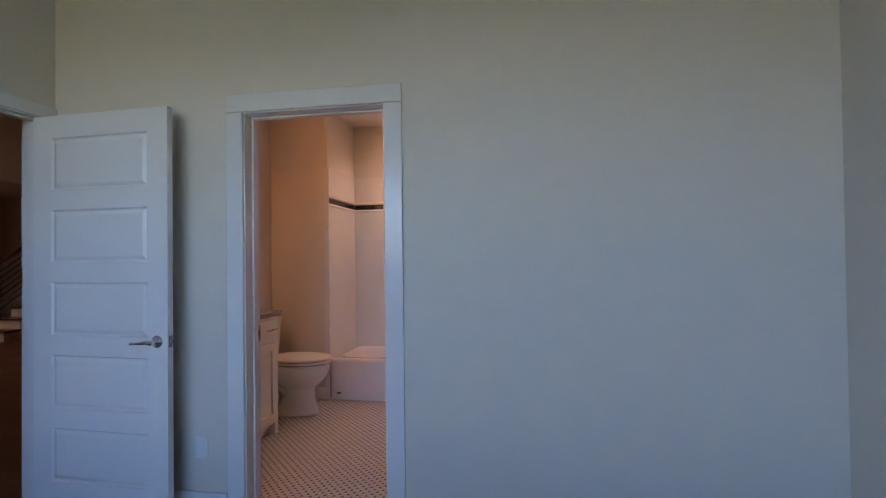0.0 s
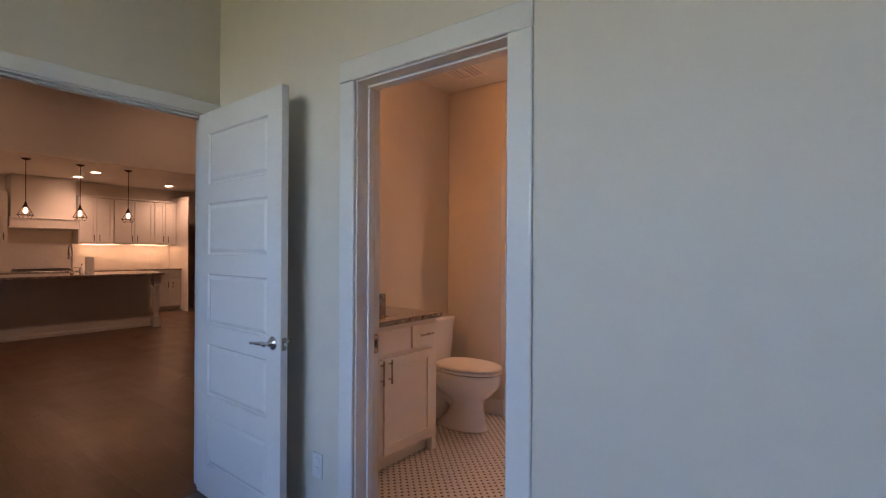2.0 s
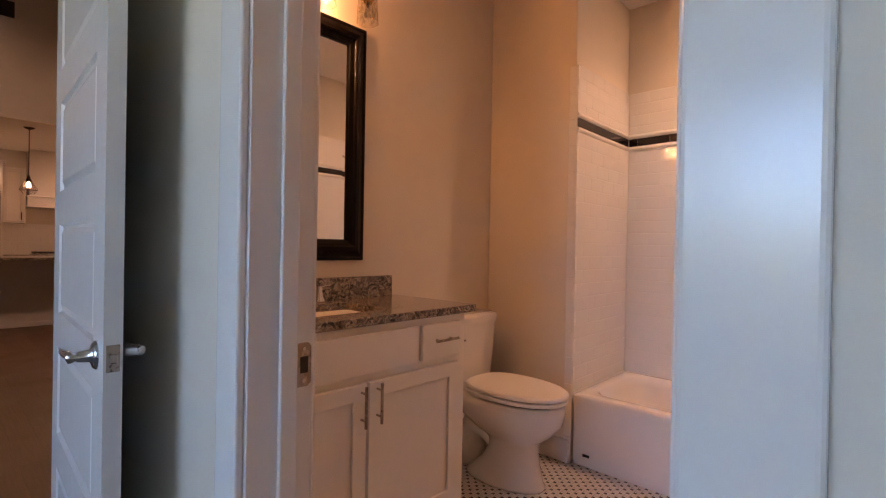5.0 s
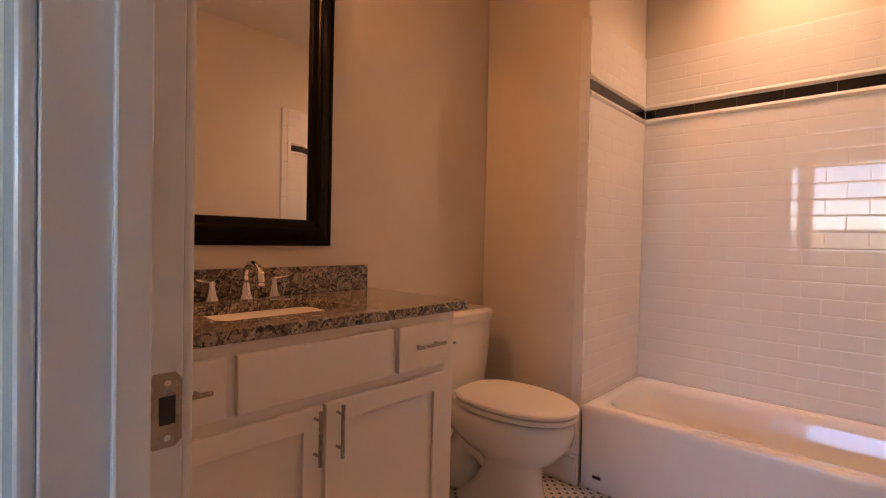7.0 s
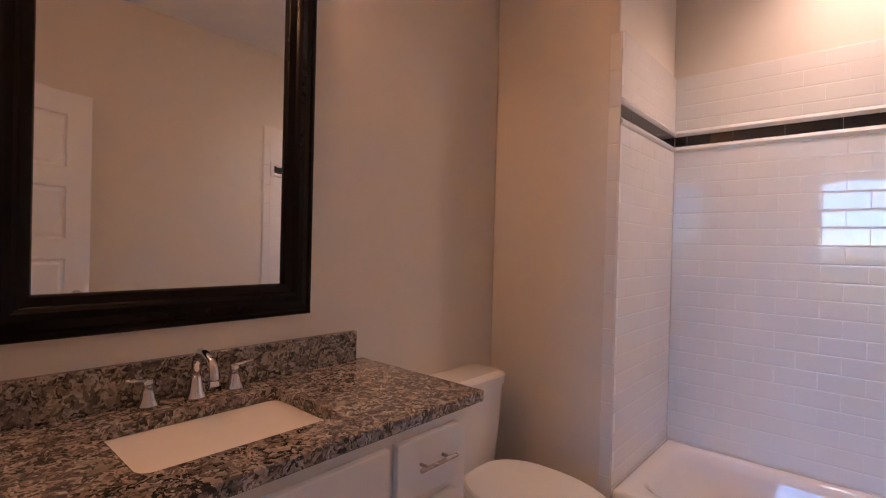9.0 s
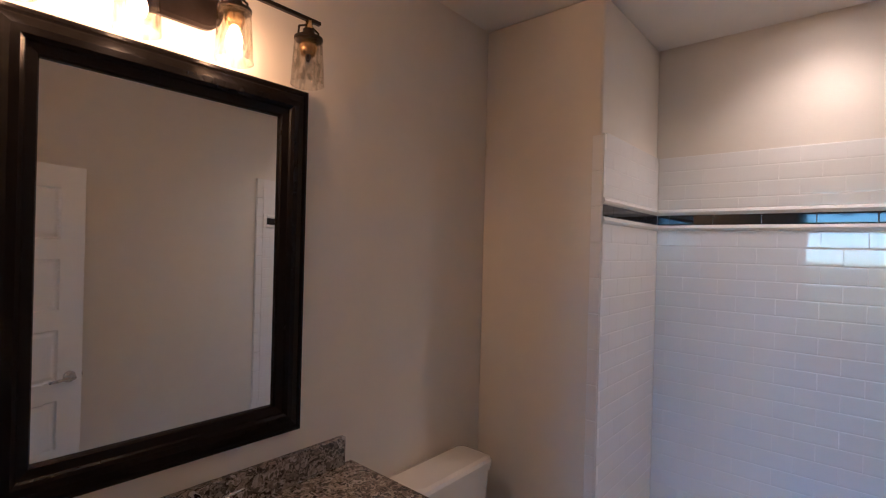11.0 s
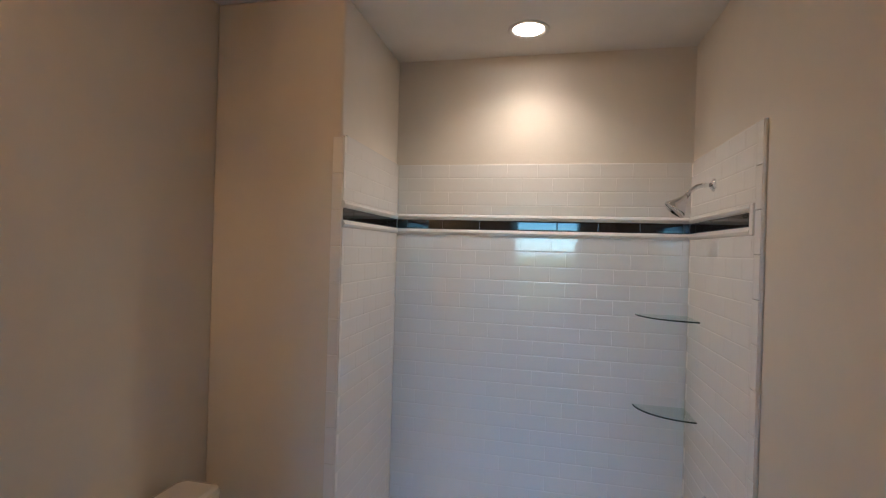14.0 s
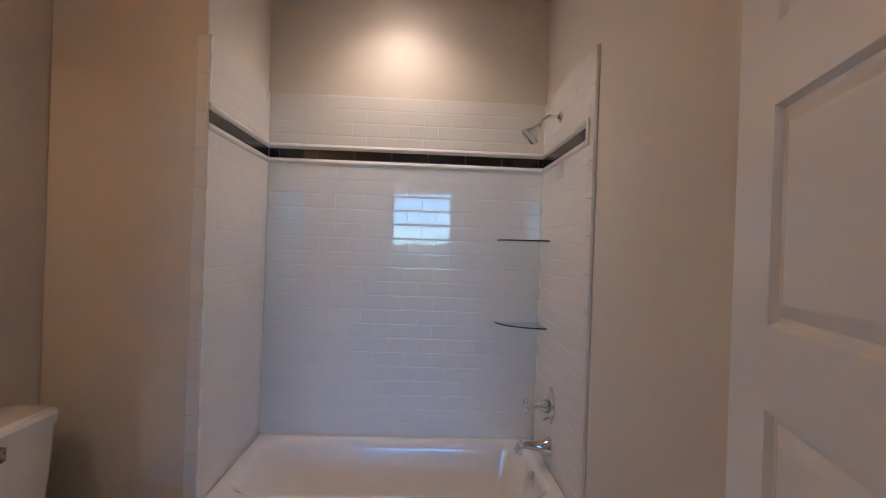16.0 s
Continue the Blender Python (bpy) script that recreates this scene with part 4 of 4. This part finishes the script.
part("cover_plate", boxes(((-0.036, -0.006, -0.058), (0.036, 0, 0.058)), bevel=0.002), PLASTIC, outlet)
for dz in (-0.022, 0.022):
    part("socket", boxes(((-0.016, -0.008, dz - 0.014), (0.016, -0.0055, dz + 0.014)), bevel=0.001), PLASTIC, outlet)

# ---- kitchen ----
GREAT = set(bpy.data.objects)
def cabinet(name, label, x0, x1, y0, y1, z0, z1, doors, pulls, category="cabinet", group="", crown=False, kick=0.0, drawers=False):
    """A cabinet whose doors look along +x at x1; pulls: 'low', 'high' or ''."""
    e = thing(name, label, category, ((x0 + x1) / 2, (y0 + y1) / 2, z0), group)
    items = [((x0, y0 + 0.001, z0 + kick), (x1, y1 - 0.001, z1))]
    if kick:
        items.append(((x0, y0 + 0.001, z0), (x1 - 0.06, y1 - 0.001, z0 + kick - 0.0005)))
    part("body", local_to(e, boxes(*items)), CAB, e)
    w = (y1 - y0 - 0.02) / doors
    L = Vector(e.location)
    top = z1 - 0.02 - (0.17 if drawers else 0)
    for k in range(doors):
        a, b = y0 + 0.01 + k * w + 0.003, y0 + 0.01 + (k + 1) * w - 0.003
        d = shaker(e, a, b, z0 + kick + 0.02, top, x1)
        if pulls:
            y = (b - 0.045) if (k % 2 == 0 and doors > 1) or doors == 1 else (a + 0.045)
            za = z0 + 0.05 if pulls == "low" else top - 0.19
            if doors == 1 and y0 < 2.8:
                y = b - 0.045
            bm = tube([Vector((x1 + 0.045, y, za)) - L, Vector((x1 + 0.045, y, za + 0.13)) - L], 0.006, 8)
            p = part("pull", bm, BRONZE, d, "dark bronze bar pull")
            for q in (za + 0.02, za + 0.11):
                part("post", tube([Vector((x1 + 0.018, y, q)) - L, Vector((x1 + 0.045, y, q)) - L], 0.004, 6), BRONZE, p)
        if drawers:
            df = slab(e, "drawer_front", a, b, z1 - 0.165, z1 - 0.02, x1)
    if crown:
        for i, (o, za, zb) in enumerate(((0.02, z1, z1 + 0.03), (0.045, z1 + 0.0305, z1 + 0.06), (0.065, z1 + 0.0605, z1 + 0.085))):
            part("crown_moulding", local_to(e, boxes(((x0, y0 - o * 0.5, za), (x1 + o, y1 + o * 0.5, zb)), bevel=0.004)), CAB, e)
    return e


g = "kitchen wall cabinets"
for a, b in ((3.84, 4.44), (4.442, 5.205), (5.207, 5.665)):
    cabinet("wall_cabinet", "white shaker wall cabinet over a lit backsplash", -11.5, -11.15, a, b, 1.46, 2.38, 2, "low", group=g)
cabinet("wall_cabinet", "narrow white shaker wall cabinet beside the range hood", -11.5, -11.15, 2.50, 2.80, 1.46, 2.38, 1, "low", group=g)
setting("trim_wall_cabinets", boxes(((-11.5, 3.84, 2.381), (-11.11, 5.665, 2.42)), bevel=0.006), CAB, "white crown moulding on the kitchen wall cabinets", "crown moulding")
cabinet("refrigerator_cabinet", "white shaker cabinet over the refrigerator recess", -11.5, -10.6, 5.69, 6.265, 1.924, 2.43, 2, "low", crown=True)
setting("trim_refrigerator_panel", boxes(((-11.5, 5.67, 0), (-10.585, 5.689, 2.43))), CAB, "white tall side panel of the refrigerator recess", "panel")
gb = "kitchen base cabinets"
for a, b in ((2.50, 3.25), (3.252, 3.95), (3.952, 4.65), (4.652, 5.2), (5.202, 5.665)):
    cabinet("base_cabinet", "white shaker base cabinet under a granite counter", -11.5, -10.9, a, b, 0, 0.90, 2, "high", group=gb, kick=0.1, drawers=True)
ct = thing("kitchen_counter", "dark granite kitchen counter along the wall", "countertop", (-11.2, 4.1, 0.90))
part("slab", local_to(ct, boxes(((-11.5, 2.50, 0.9005), (-10.865, 5.668, 0.935)), bevel=0.003)), GRANITE, ct)

tower = cabinet("oven_tower", "tall white oven cabinet with built-in ovens", -11.5, -10.9, 1.74, 2.495, 0, 2.36, 1, "", crown=True)
for o in [c for c in tower.children if c.name.startswith("door")]:
    bpy.data.objects.remove(o)
TL = Vector(tower.location)
for a, b, s in ((1.755, 2.11, 1), (2.122, 2.48, -1)):
    d = shaker(tower, a, b, 1.985, 2.34, -10.9)
    y = b - 0.035 if s > 0 else a + 0.035
    part("pull", tube([Vector((-10.855, y, 2.02)) - TL, Vector((-10.855, y, 2.15)) - TL], 0.006, 8), BRONZE, d, "dark bronze bar pull")
slab(tower, "drawer_front", 1.755, 2.48, 0.03, 0.19, -10.9)
def appliance(name, label, z0, z1, glass, handle_z, category):
    e = thing(name, label, category, (-10.9, 2.115, z0))
    part("face", local_to(e, boxes(((-10.895, 1.77, z0), (-10.872, 2.465, z1)), bevel=0.003)), STEEL, e)
    part("glass", local_to(e, boxes(((-10.8715, 1.79, glass[0]), (-10.862, 2.445, glass[1])), bevel=0.002)), DARKGLASS, e, "dark glass front")
    h = part("handle", local_to(e, tube([(-10.815, 1.83, handle_z), (-10.815, 2.405, handle_z)], 0.011, 12)), STEEL, e)
    for y in (1.87, 2.365):
        part("bracket", local_to(e, tube([(-10.872, y, handle_z), (-10.815, y, handle_z)], 0.008, 8)), STEEL, h)
    return e
appliance("microwave_oven", "stainless steel built-in microwave with a dark glass door", 1.49, 1.955, (1.60, 1.86), 1.56, "microwave")
ov = appliance("double_oven", "stainless steel double wall oven with dark glass doors", 0.21, 1.44, (0.86, 1.24), 1.285, "oven")
part("control_panel", local_to(ov, boxes(((-10.8715, 1.79, 1.33), (-10.864, 2.445, 1.42)), bevel=0.002)), DARKGLASS, ov, "dark glass control panel")
part("glass", local_to(ov, boxes(((-10.8715, 1.79, 0.24), (-10.862, 2.445, 0.70)), bevel=0.002)), DARKGLASS, ov, "dark glass front")
part("handle", local_to(ov, tube([(-10.815, 1.83, 0.775), (-10.815, 2.405, 0.775)], 0.011, 12)), STEEL, ov)

hood = thing("range_hood", "white boxed range hood with a moulded lower band", "range hood", (-11.3, 3.31, 1.75))
part("chimney", local_to(hood, boxes(((-11.5, 2.84, 1.9305), (-11.16, 3.80, KH - 0.002)), bevel=0.004)), CAB, hood)
part("band", local_to(hood, boxes(((-11.5, 2.81, 1.76), (-11.10, 3.83, 1.905)), bevel=0.004)), CAB, hood)
part("moulding", local_to(hood, boxes(((-11.5, 2.795, 1.9055), (-11.085, 3.845, 1.93)), bevel=0.008, seg=2)), CAB, hood)
part("moulding", local_to(hood, boxes(((-11.5, 2.795, 1.735), (-11.085, 3.845, 1.7595)), bevel=0.008, seg=2)), CAB, hood)
ck = thing("cooktop", "black gas cooktop with cast grates on the counter", "cooktop", (-11.2, 3.3, 0.935))
part("plate", boxes(((-0.25, -0.42, 0.0), (0.26, 0.42, 0.012)), bevel=0.003), STEEL, ck)
for dy in (-0.27, 0.0, 0.27):
    gr = [((-0.22, dy - 0.12 + 0.08 * k, 0.012), (0.22, dy - 0.108 + 0.08 * k, 0.045)) for k in range(4)] + [((-0.22 + 0.2 * k, dy - 0.125, 0.03), (-0.208 + 0.2 * k, dy + 0.145, 0.0452)) for k in range(3)]
    part("grate", boxes(*gr), BLACK, ck, "black cast-iron grate")

# island
isl = thing("kitchen_island", "white panelled kitchen island with turned corner posts", "kitchen island", (-9.35, 3.23, 0))
part("body", local_to(isl, boxes(((-9.78, 2.14, 0.0), (-9.10, 4.33, 0.9095)))), CAB, isl)
part("base_moulding", local_to(isl, boxes(((-9.0995, 2.24, 0.0), (-9.085, 4.30, 0.06)), bevel=0.003)), CAB, isl)
part("end_panel", local_to(isl, boxes(((-9.78, 2.11, 0.02), (-8.92, 2.1395, 0.909)), bevel=0.003)), CAB, isl)
for y in (2.17, 4.34):
    part("post_block", local_to(isl, boxes(((-8.96, y - 0.06, 0.0), (-8.84, y + 0.06, 0.1595)), bevel=0.004)), CAB, isl)
    part("post_block", local_to(isl, boxes(((-8.96, y - 0.06, 0.7405), (-8.84, y + 0.06, 0.9095)), bevel=0.004)), CAB, isl)
    pr = [(0.0, 0.16), (0.045, 0.16), (0.046, 0.18), (0.036, 0.20), (0.030, 0.23), (0.034, 0.30), (0.043, 0.45), (0.046, 0.58), (0.040, 0.66), (0.030, 0.69), (0.045, 0.715), (0.045, 0.74), (0.0, 0.74)]
    part("turned_shaft", local_to(isl, lathe([(r * 1.35, h) for r, h in pr], (-8.90, y, 0), "z", 20)), CAB, isl, smooth=True)
it = thing("island_top", "dark speckled granite island top with a wide overhang", "countertop", (-9.3, 3.23, 0.91))
part("slab", local_to(it, boxes(((-9.85, 2.00, 0.91), (-8.78, 4.43, 0.95)), bevel=0.004)), GRANITE, it)
kf = thing("kitchen_faucet", "tall chrome gooseneck kitchen faucet on the island", "faucet", (-9.62, 3.32, 0.95))
part("neck", tube([(0, 0, 0), (0, 0, 0.36), (-0.01, 0, 0.43), (-0.045, 0, 0.48), (-0.09, 0, 0.49), (-0.135, 0, 0.465), (-0.155, 0, 0.41), (-0.155, 0, 0.34)], 0.013, 10), CHROME, kf, smooth=True)
part("base", lathe([(0.0, 0.0), (0.028, 0.0), (0.026, 0.03), (0.018, 0.06), (0.0, 0.06)]), CHROME, kf, smooth=True)
part("spray_head", tube([(-0.155, 0, 0.345), (-0.155, 0, 0.23)], [0.016, 0.019], 10), CHROME, kf, smooth=True)
part("lever", tube([(0.0, 0.01, 0.08), (0.0, 0.09, 0.10)], 0.006, 8), CHROME, kf)
rl = thing("paper_towel_roll", "white paper towel roll standing on the island", "paper towel", (-9.55, 3.55, 0.95))
part("roll", lathe([(0.02, 0.0), (0.062, 0.0), (0.064, 0.004), (0.064, 0.266), (0.062, 0.27), (0.02, 0.27)], (0, 0, 0), "z", 28), PAPER, rl, smooth=False)
sb = thing("soap_bottle", "small clear soap bottle with a pump", "soap bottle", (-9.55, 3.44, 0.95))
part("bottle", lathe([(0.0, 0.0), (0.03, 0.0), (0.032, 0.01), (0.031, 0.09), (0.012, 0.11), (0.012, 0.12), (0.0, 0.12)]), PLASTIC, sb, smooth=True)
part("pump", tube([(0, 0, 0.12), (0, 0, 0.155), (0.03, 0, 0.158)], 0.005, 8), BLACK, sb)

setting("trim_kitchen_pilaster", boxes(((-10.58, 6.19, 0), (-10.47, 6.269, KH - 0.001)), bevel=0.004), CAB, "white painted pilaster beside the refrigerator recess", "pilaster")

# pendants
for y in (2.61, 3.285, 3.97):
    e = thing("pendant_lamp", "dark bronze pendant lamp with a wire cage and bulb", "pendant lamp", (-9.1, y, KH), "pendants over the island")
    part("canopy", lathe([(0.0, -0.03), (0.015, -0.028), (0.05, -0.014), (0.062, -0.004), (0.062, 0.0)]), BRONZE, e, smooth=True)
    part("rod", tube([(0, 0, -0.02), (0, 0, -0.66)], 0.005, 8), BRONZE, e)
    part("cap", lathe([(0.0, -0.64), (0.012, -0.65), (0.022, -0.70), (0.030, -0.735), (0.0, -0.735)]), BRONZE, e, smooth=True)
    cage = part("cage", tube([(0.045, 0, -0.845)] + [(0.098 * math.cos(radians(a)), 0.098 * math.sin(radians(a)), -0.845) for a in range(0, 361, 30)], 0.003, 6), BRONZE, e, "faceted wire cage")
    for k in range(8):
        a = radians(45 * k)
        c, s = math.cos(a), math.sin(a)
        part("wire", tube([(0.022 * c, 0.022 * s, -0.70), (0.098 * c, 0.098 * s, -0.845), (0.06 * math.cos(a + 0.39), 0.06 * math.sin(a + 0.39), -0.90)], 0.0028, 6), BRONZE, cage)
    part("bulb", lathe([(0.0, -0.735), (0.012, -0.738), (0.013, -0.752), (0.021, -0.775), (0.024, -0.793), (0.017, -0.812), (0.0, -0.818)], (0, 0, 0), "z", 18), PBULB, e, "glowing bulb", smooth=True)
for x, y in ((-10.69, 2.11), (-10.69, 3.70), (-9.80, 3.71), (-10.69, 5.31)):
    downlight(x, y, KH, KITCHEN_SPOT, "kitchen downlights")
for a, b in ((3.95, 4.60), (4.80, 5.56)):
    e = thing("under_cabinet_light", "slim lit strip lamp below the wall cabinets", "strip light", (-11.3, (a + b) / 2, 1.46), "under-cabinet lights")
    part("housing", boxes(((-0.03, -(b - a) / 2, -0.012), (0.03, (b - a) / 2, -0.0005))), PLASTIC, e)
    part("diffuser", boxes(((-0.02, -(b - a) / 2 + 0.01, -0.0145), (0.02, (b - a) / 2 - 0.01, -0.0125))), STRIP, e, "glowing diffuser")
th = thing("thermostat", "small dark thermostat on the wall", "thermostat", (-10.48, 6.455, 1.50))
part("casing", boxes(((0.0, -0.06, -0.04), (0.022, 0.06, 0.04)), bevel=0.004), BLACK, th)
vent = thing("wall_vent", "dark slotted air grille high on the header wall", "air grille", (-8.6, 2.20, 4.06))
part("frame", boxes(((0.0, -0.20, -0.10), (0.012, 0.20, 0.10)), bevel=0.003), BLACK, vent)
for k in range(7):
    part("slat", boxes(((0.0125, -0.18, -0.085 + 0.026 * k), (0.018, 0.18, -0.073 + 0.026 * k))), BRONZE, vent)

# stairs behind the great room
stairs = thing("stairs", "stairs with dark treads, white risers and rod railing", "stairs", (-8.5, 6.2, 0), kind="structure")
for k in range(7):
    y = 6.50 + 0.255 * k
    part("riser", local_to(stairs, boxes(((-9.05, y, 0.18 * k), (-8.55, min(8.58, y + 0.27), 0.18 * (k + 1) - 0.0305)))), TRIM, stairs)
    part("tread", local_to(stairs, boxes(((-9.05, y - 0.03, 0.18 * (k + 1) - 0.03), (-8.50, min(8.59, y + 0.255), 0.18 * (k + 1))), bevel=0.005)), DARKWOOD, stairs, "dark stained tread")
part("newel_post", local_to(stairs, boxes(((-8.57, 6.14, 0.0), (-8.43, 6.28, 0.42)), ((-8.55, 6.16, 0.4205), (-8.45, 6.26, 1.12)), ((-8.57, 6.14, 1.1205), (-8.43, 6.28, 1.30)), ((-8.585, 6.125, 1.3005), (-8.415, 6.295, 1.34)), bevel=0.006)), TRIM, stairs, "white square newel post")
part("handrail", local_to(stairs, tube([(-8.5, 6.28, 1.24), (-8.5, 8.1, 2.52)], 0.032, 10)), DARKWOOD, stairs)
for k in range(7):
    z = 0.10 + 0.105 * k
    part("rail_rod", local_to(stairs, tube([(-8.5, 6.28, 1.20 - z), (-8.5, 8.1, 2.48 - z)], 0.008, 6)), BLACK, stairs)

# the kitchen end as one, set out from the island
KITCHEN |= set(bpy.data.objects) - GREAT
KITCHEN_AT = Matrix.Translation((-0.05, 0.10, 0))
# Unseen downlights, added to brighten the header wall above the kitchen opening
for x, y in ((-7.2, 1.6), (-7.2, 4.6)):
    downlight(x, y, GH, HALL_FILL, "great room downlights")

# a light bench in the great room, only its end in view
bench = thing("bench", "low pale upholstered bench on the great room floor", "bench", (-5.28, 1.33, 0))
part("cushion", soft_block(0.36, 0.335, 0.30, 0.485, 0.05), LINEN, bench)
part("skirt", soft_block(0.35, 0.33, 0.0, 0.299, 0.03), LINEN, bench)

# ---- tiles of the tub surround: one piece each ----
TILES = {}
def tile_mesh(w, h, d, material, key):
    k = (round(w, 4), round(h, 4), key)
    if k not in TILES:
        bm = bmesh.new()
        rings = []
        for inset, drop in ((0, d), (0, 0.0008), (0.0012, 0.00045), (0.0032, 0.00014), (0.0065, 0)):
            u = min(inset * 0.4, w * 0.3)
            rings.append([bm.verts.new((x, drop - d, z)) for x, z in ((u, inset), (w - u, inset), (w - u, h - inset), (u, h - inset))])
        for a, b in zip(rings, rings[1:]):
            for q in range(4):
                bm.faces.new((a[q], a[(q + 1) % 4], b[(q + 1) % 4], b[q]))
        i = rings[-1]
        bm.faces.new(i)
        bmesh.ops.recalc_face_normals(bm, faces=bm.faces)
        me = bpy.data.meshes.new("tile")
        bm.to_mesh(me)
        bm.free()
        me.materials.append(material)
        TILES[k] = me
    return TILES[k]


def tiled(name, label, m, length, first, grout_depth=0.0112, stop=0.0):
    """A tiled face in the plane of m: x along the wall, z up, -y out of the wall."""
    e = thing(name, label, "tiled wall", kind="structure")
    e.matrix_world = m
    part("grout_bed", boxes(((0, -grout_depth, TZ - 0.03), (length, 0, 2.214))), GROUT, e, "pale grout")
    J, PW, PH, D = 0.0016, 0.1555, 0.0768, 0.012
    rng = random.Random(length)
    def put(x0, x1, z0, z1, material, key, name="tile", d=D):
        if x1 - x0 < 0.012:
            return
        ob = new(name, tile_mesh(x1 - x0 - J * 0.5, z1 - z0 - J, d, material, key))
        ob.parent = e
        ob.matrix_basis = pose(x0 + J / 4, 0, z0 + J / 2, rng.uniform(-0.06, 0.06), 0, rng.uniform(-0.05, 0.05))
    z, row = 1.842, 0
    while z > TZ + 0.01:
        z0 = max(z - PH, TZ + 0.002)
        x = first + (0 if row % 2 == 0 else PW / 2) - PW
        while x < length:
            put(max(x, 0.0), min(x + PW, length), z0, z, TILE, "w")
            x += PW
        z, row = z - PH, row + 1
    x, run = (first * 1.1) - 0.2, length - stop
    while x < run:
        put(max(x, 0), min(x + 0.2, run), 1.872, 1.923, BTILE, "b", "black_tile", 0.0125)
        x += 0.2
    for z0, z1 in ((1.842, 1.872), (1.923, 1.953)):
        prof = [(0.0, z0), (0.013, z0 + 0.001), (0.017, z0 + 0.006), (0.021, (z0 + z1) / 2), (0.017, z1 - 0.006), (0.013, z1 - 0.001), (0.0, z1)]
        part("pencil_trim", loft([[Vector((u, -d, zz)) for d, zz in prof] for u in (0.0, run)]), TILE, e, "white rounded pencil trim")
    if stop:
        part("band_end", boxes(((run, -0.019, 1.842), (length, 0, 1.953)), bevel=0.005, seg=2), TILE, e, "white rounded end of the black band")
    z, row = 1.953, 0
    for hgt in (0.050, 0.0725, 0.0725, 0.0725):
        x = first + (0 if row % 2 == 0 else PW / 2) - PW
        while x < length:
            put(max(x, 0.0), min(x + PW, length), z, z + hgt, TILE, "w")
            x += PW
        z, row = z + hgt, row + 1
    return e


kb = thing("wall_tile_kitchen", "white subway tile backsplash behind the kitchen counter", "tiled wall", kind="structure")
part("grout_bed", boxes(((-11.4995, 2.50, 0.9355), (-11.491, 5.667, 1.4595))), GROUT, kb, "pale grout")
for r in range(7):
    z0, z1 = 0.9355 + 0.0748 * r, 0.9355 + 0.0748 * (r + 1)
    y = 2.50 - (0.0765 if r % 2 else 0)
    while y < 5.66:
        ya, yb = max(y, 2.50), min(y + 0.153, 5.666)
        if yb - ya > 0.02:
            ob = new("tile", tile_mesh(yb - ya - 0.003, z1 - z0 - 0.003, 0.012, TILE, "w"))
            ob.parent = kb
            ob.matrix_basis = pose(-11.4995, ya, z0, 0, 0, 90)
        y += 0.153


KITCHEN.add(kb)
for ob in KITCHEN:
    if ob.parent is None:
        ob.matrix_basis = KITCHEN_AT @ ob.matrix_basis

tiled("wall_tile_back", "white subway tile wall with a black tile band", pose(AX0, BN, 0), AX1 - AX0, 0.052)
tiled("wall_tile_left", "white subway tile end wall with a black tile band", pose(CHX, CHY + 0.004, 0, 0, 0, 90), BN - 0.013 - CHY - 0.004, 0.10)
tiled("wall_tile_right", "white subway tile end wall with a black tile band", pose(BE, BN - 0.013, 0, 0, 0, -90), BN - 0.013 - 4.208, 0.10, stop=0.030)
setting("trim_tile_edge", boxes(((BE - 0.010, 4.150, 0), (BE, 4.1565, 2.2195)), bevel=0.002), TRIM, "thin white edge strip beside the tile", "edge strip")
setting("trim_tub_side", boxes(((BE - 0.012, 4.208, 0.0), (BE, TF + 0.01, TZ - 0.031))), TILE, "white tile strip beside the bathtub", "tile strip")
be = thing("wall_tile_end", "white bullnose tile edging at the open end of the surround", "tile edging", kind="structure")
for k in range(15):
    z0, z1 = 0.002 + 0.148 * k, min(2.2195, 0.002 + 0.148 * (k + 1) - 0.0008)
    part("bullnose_tile", boxes(((BE - 0.0125, 4.157, z0), (BE - 0.0005, 4.2073, z1)), bevel=0.003, seg=2), TILE, be)
bn = thing("wall_tile_bullnose", "white bullnose tile edging beside the bathtub", "tile edging", kind="structure")
for k in range(15):
    z0, z1 = 0.002 + 0.147 * k, 0.002 + 0.147 * (k + 1) - 0.0004
    part("bullnose_tile", boxes(((CHX - 0.036, CHY - 0.008, z0), (CHX + 0.011, CHY - 0.0005, z1)), bevel=0.0025, seg=1), TILE, bn)
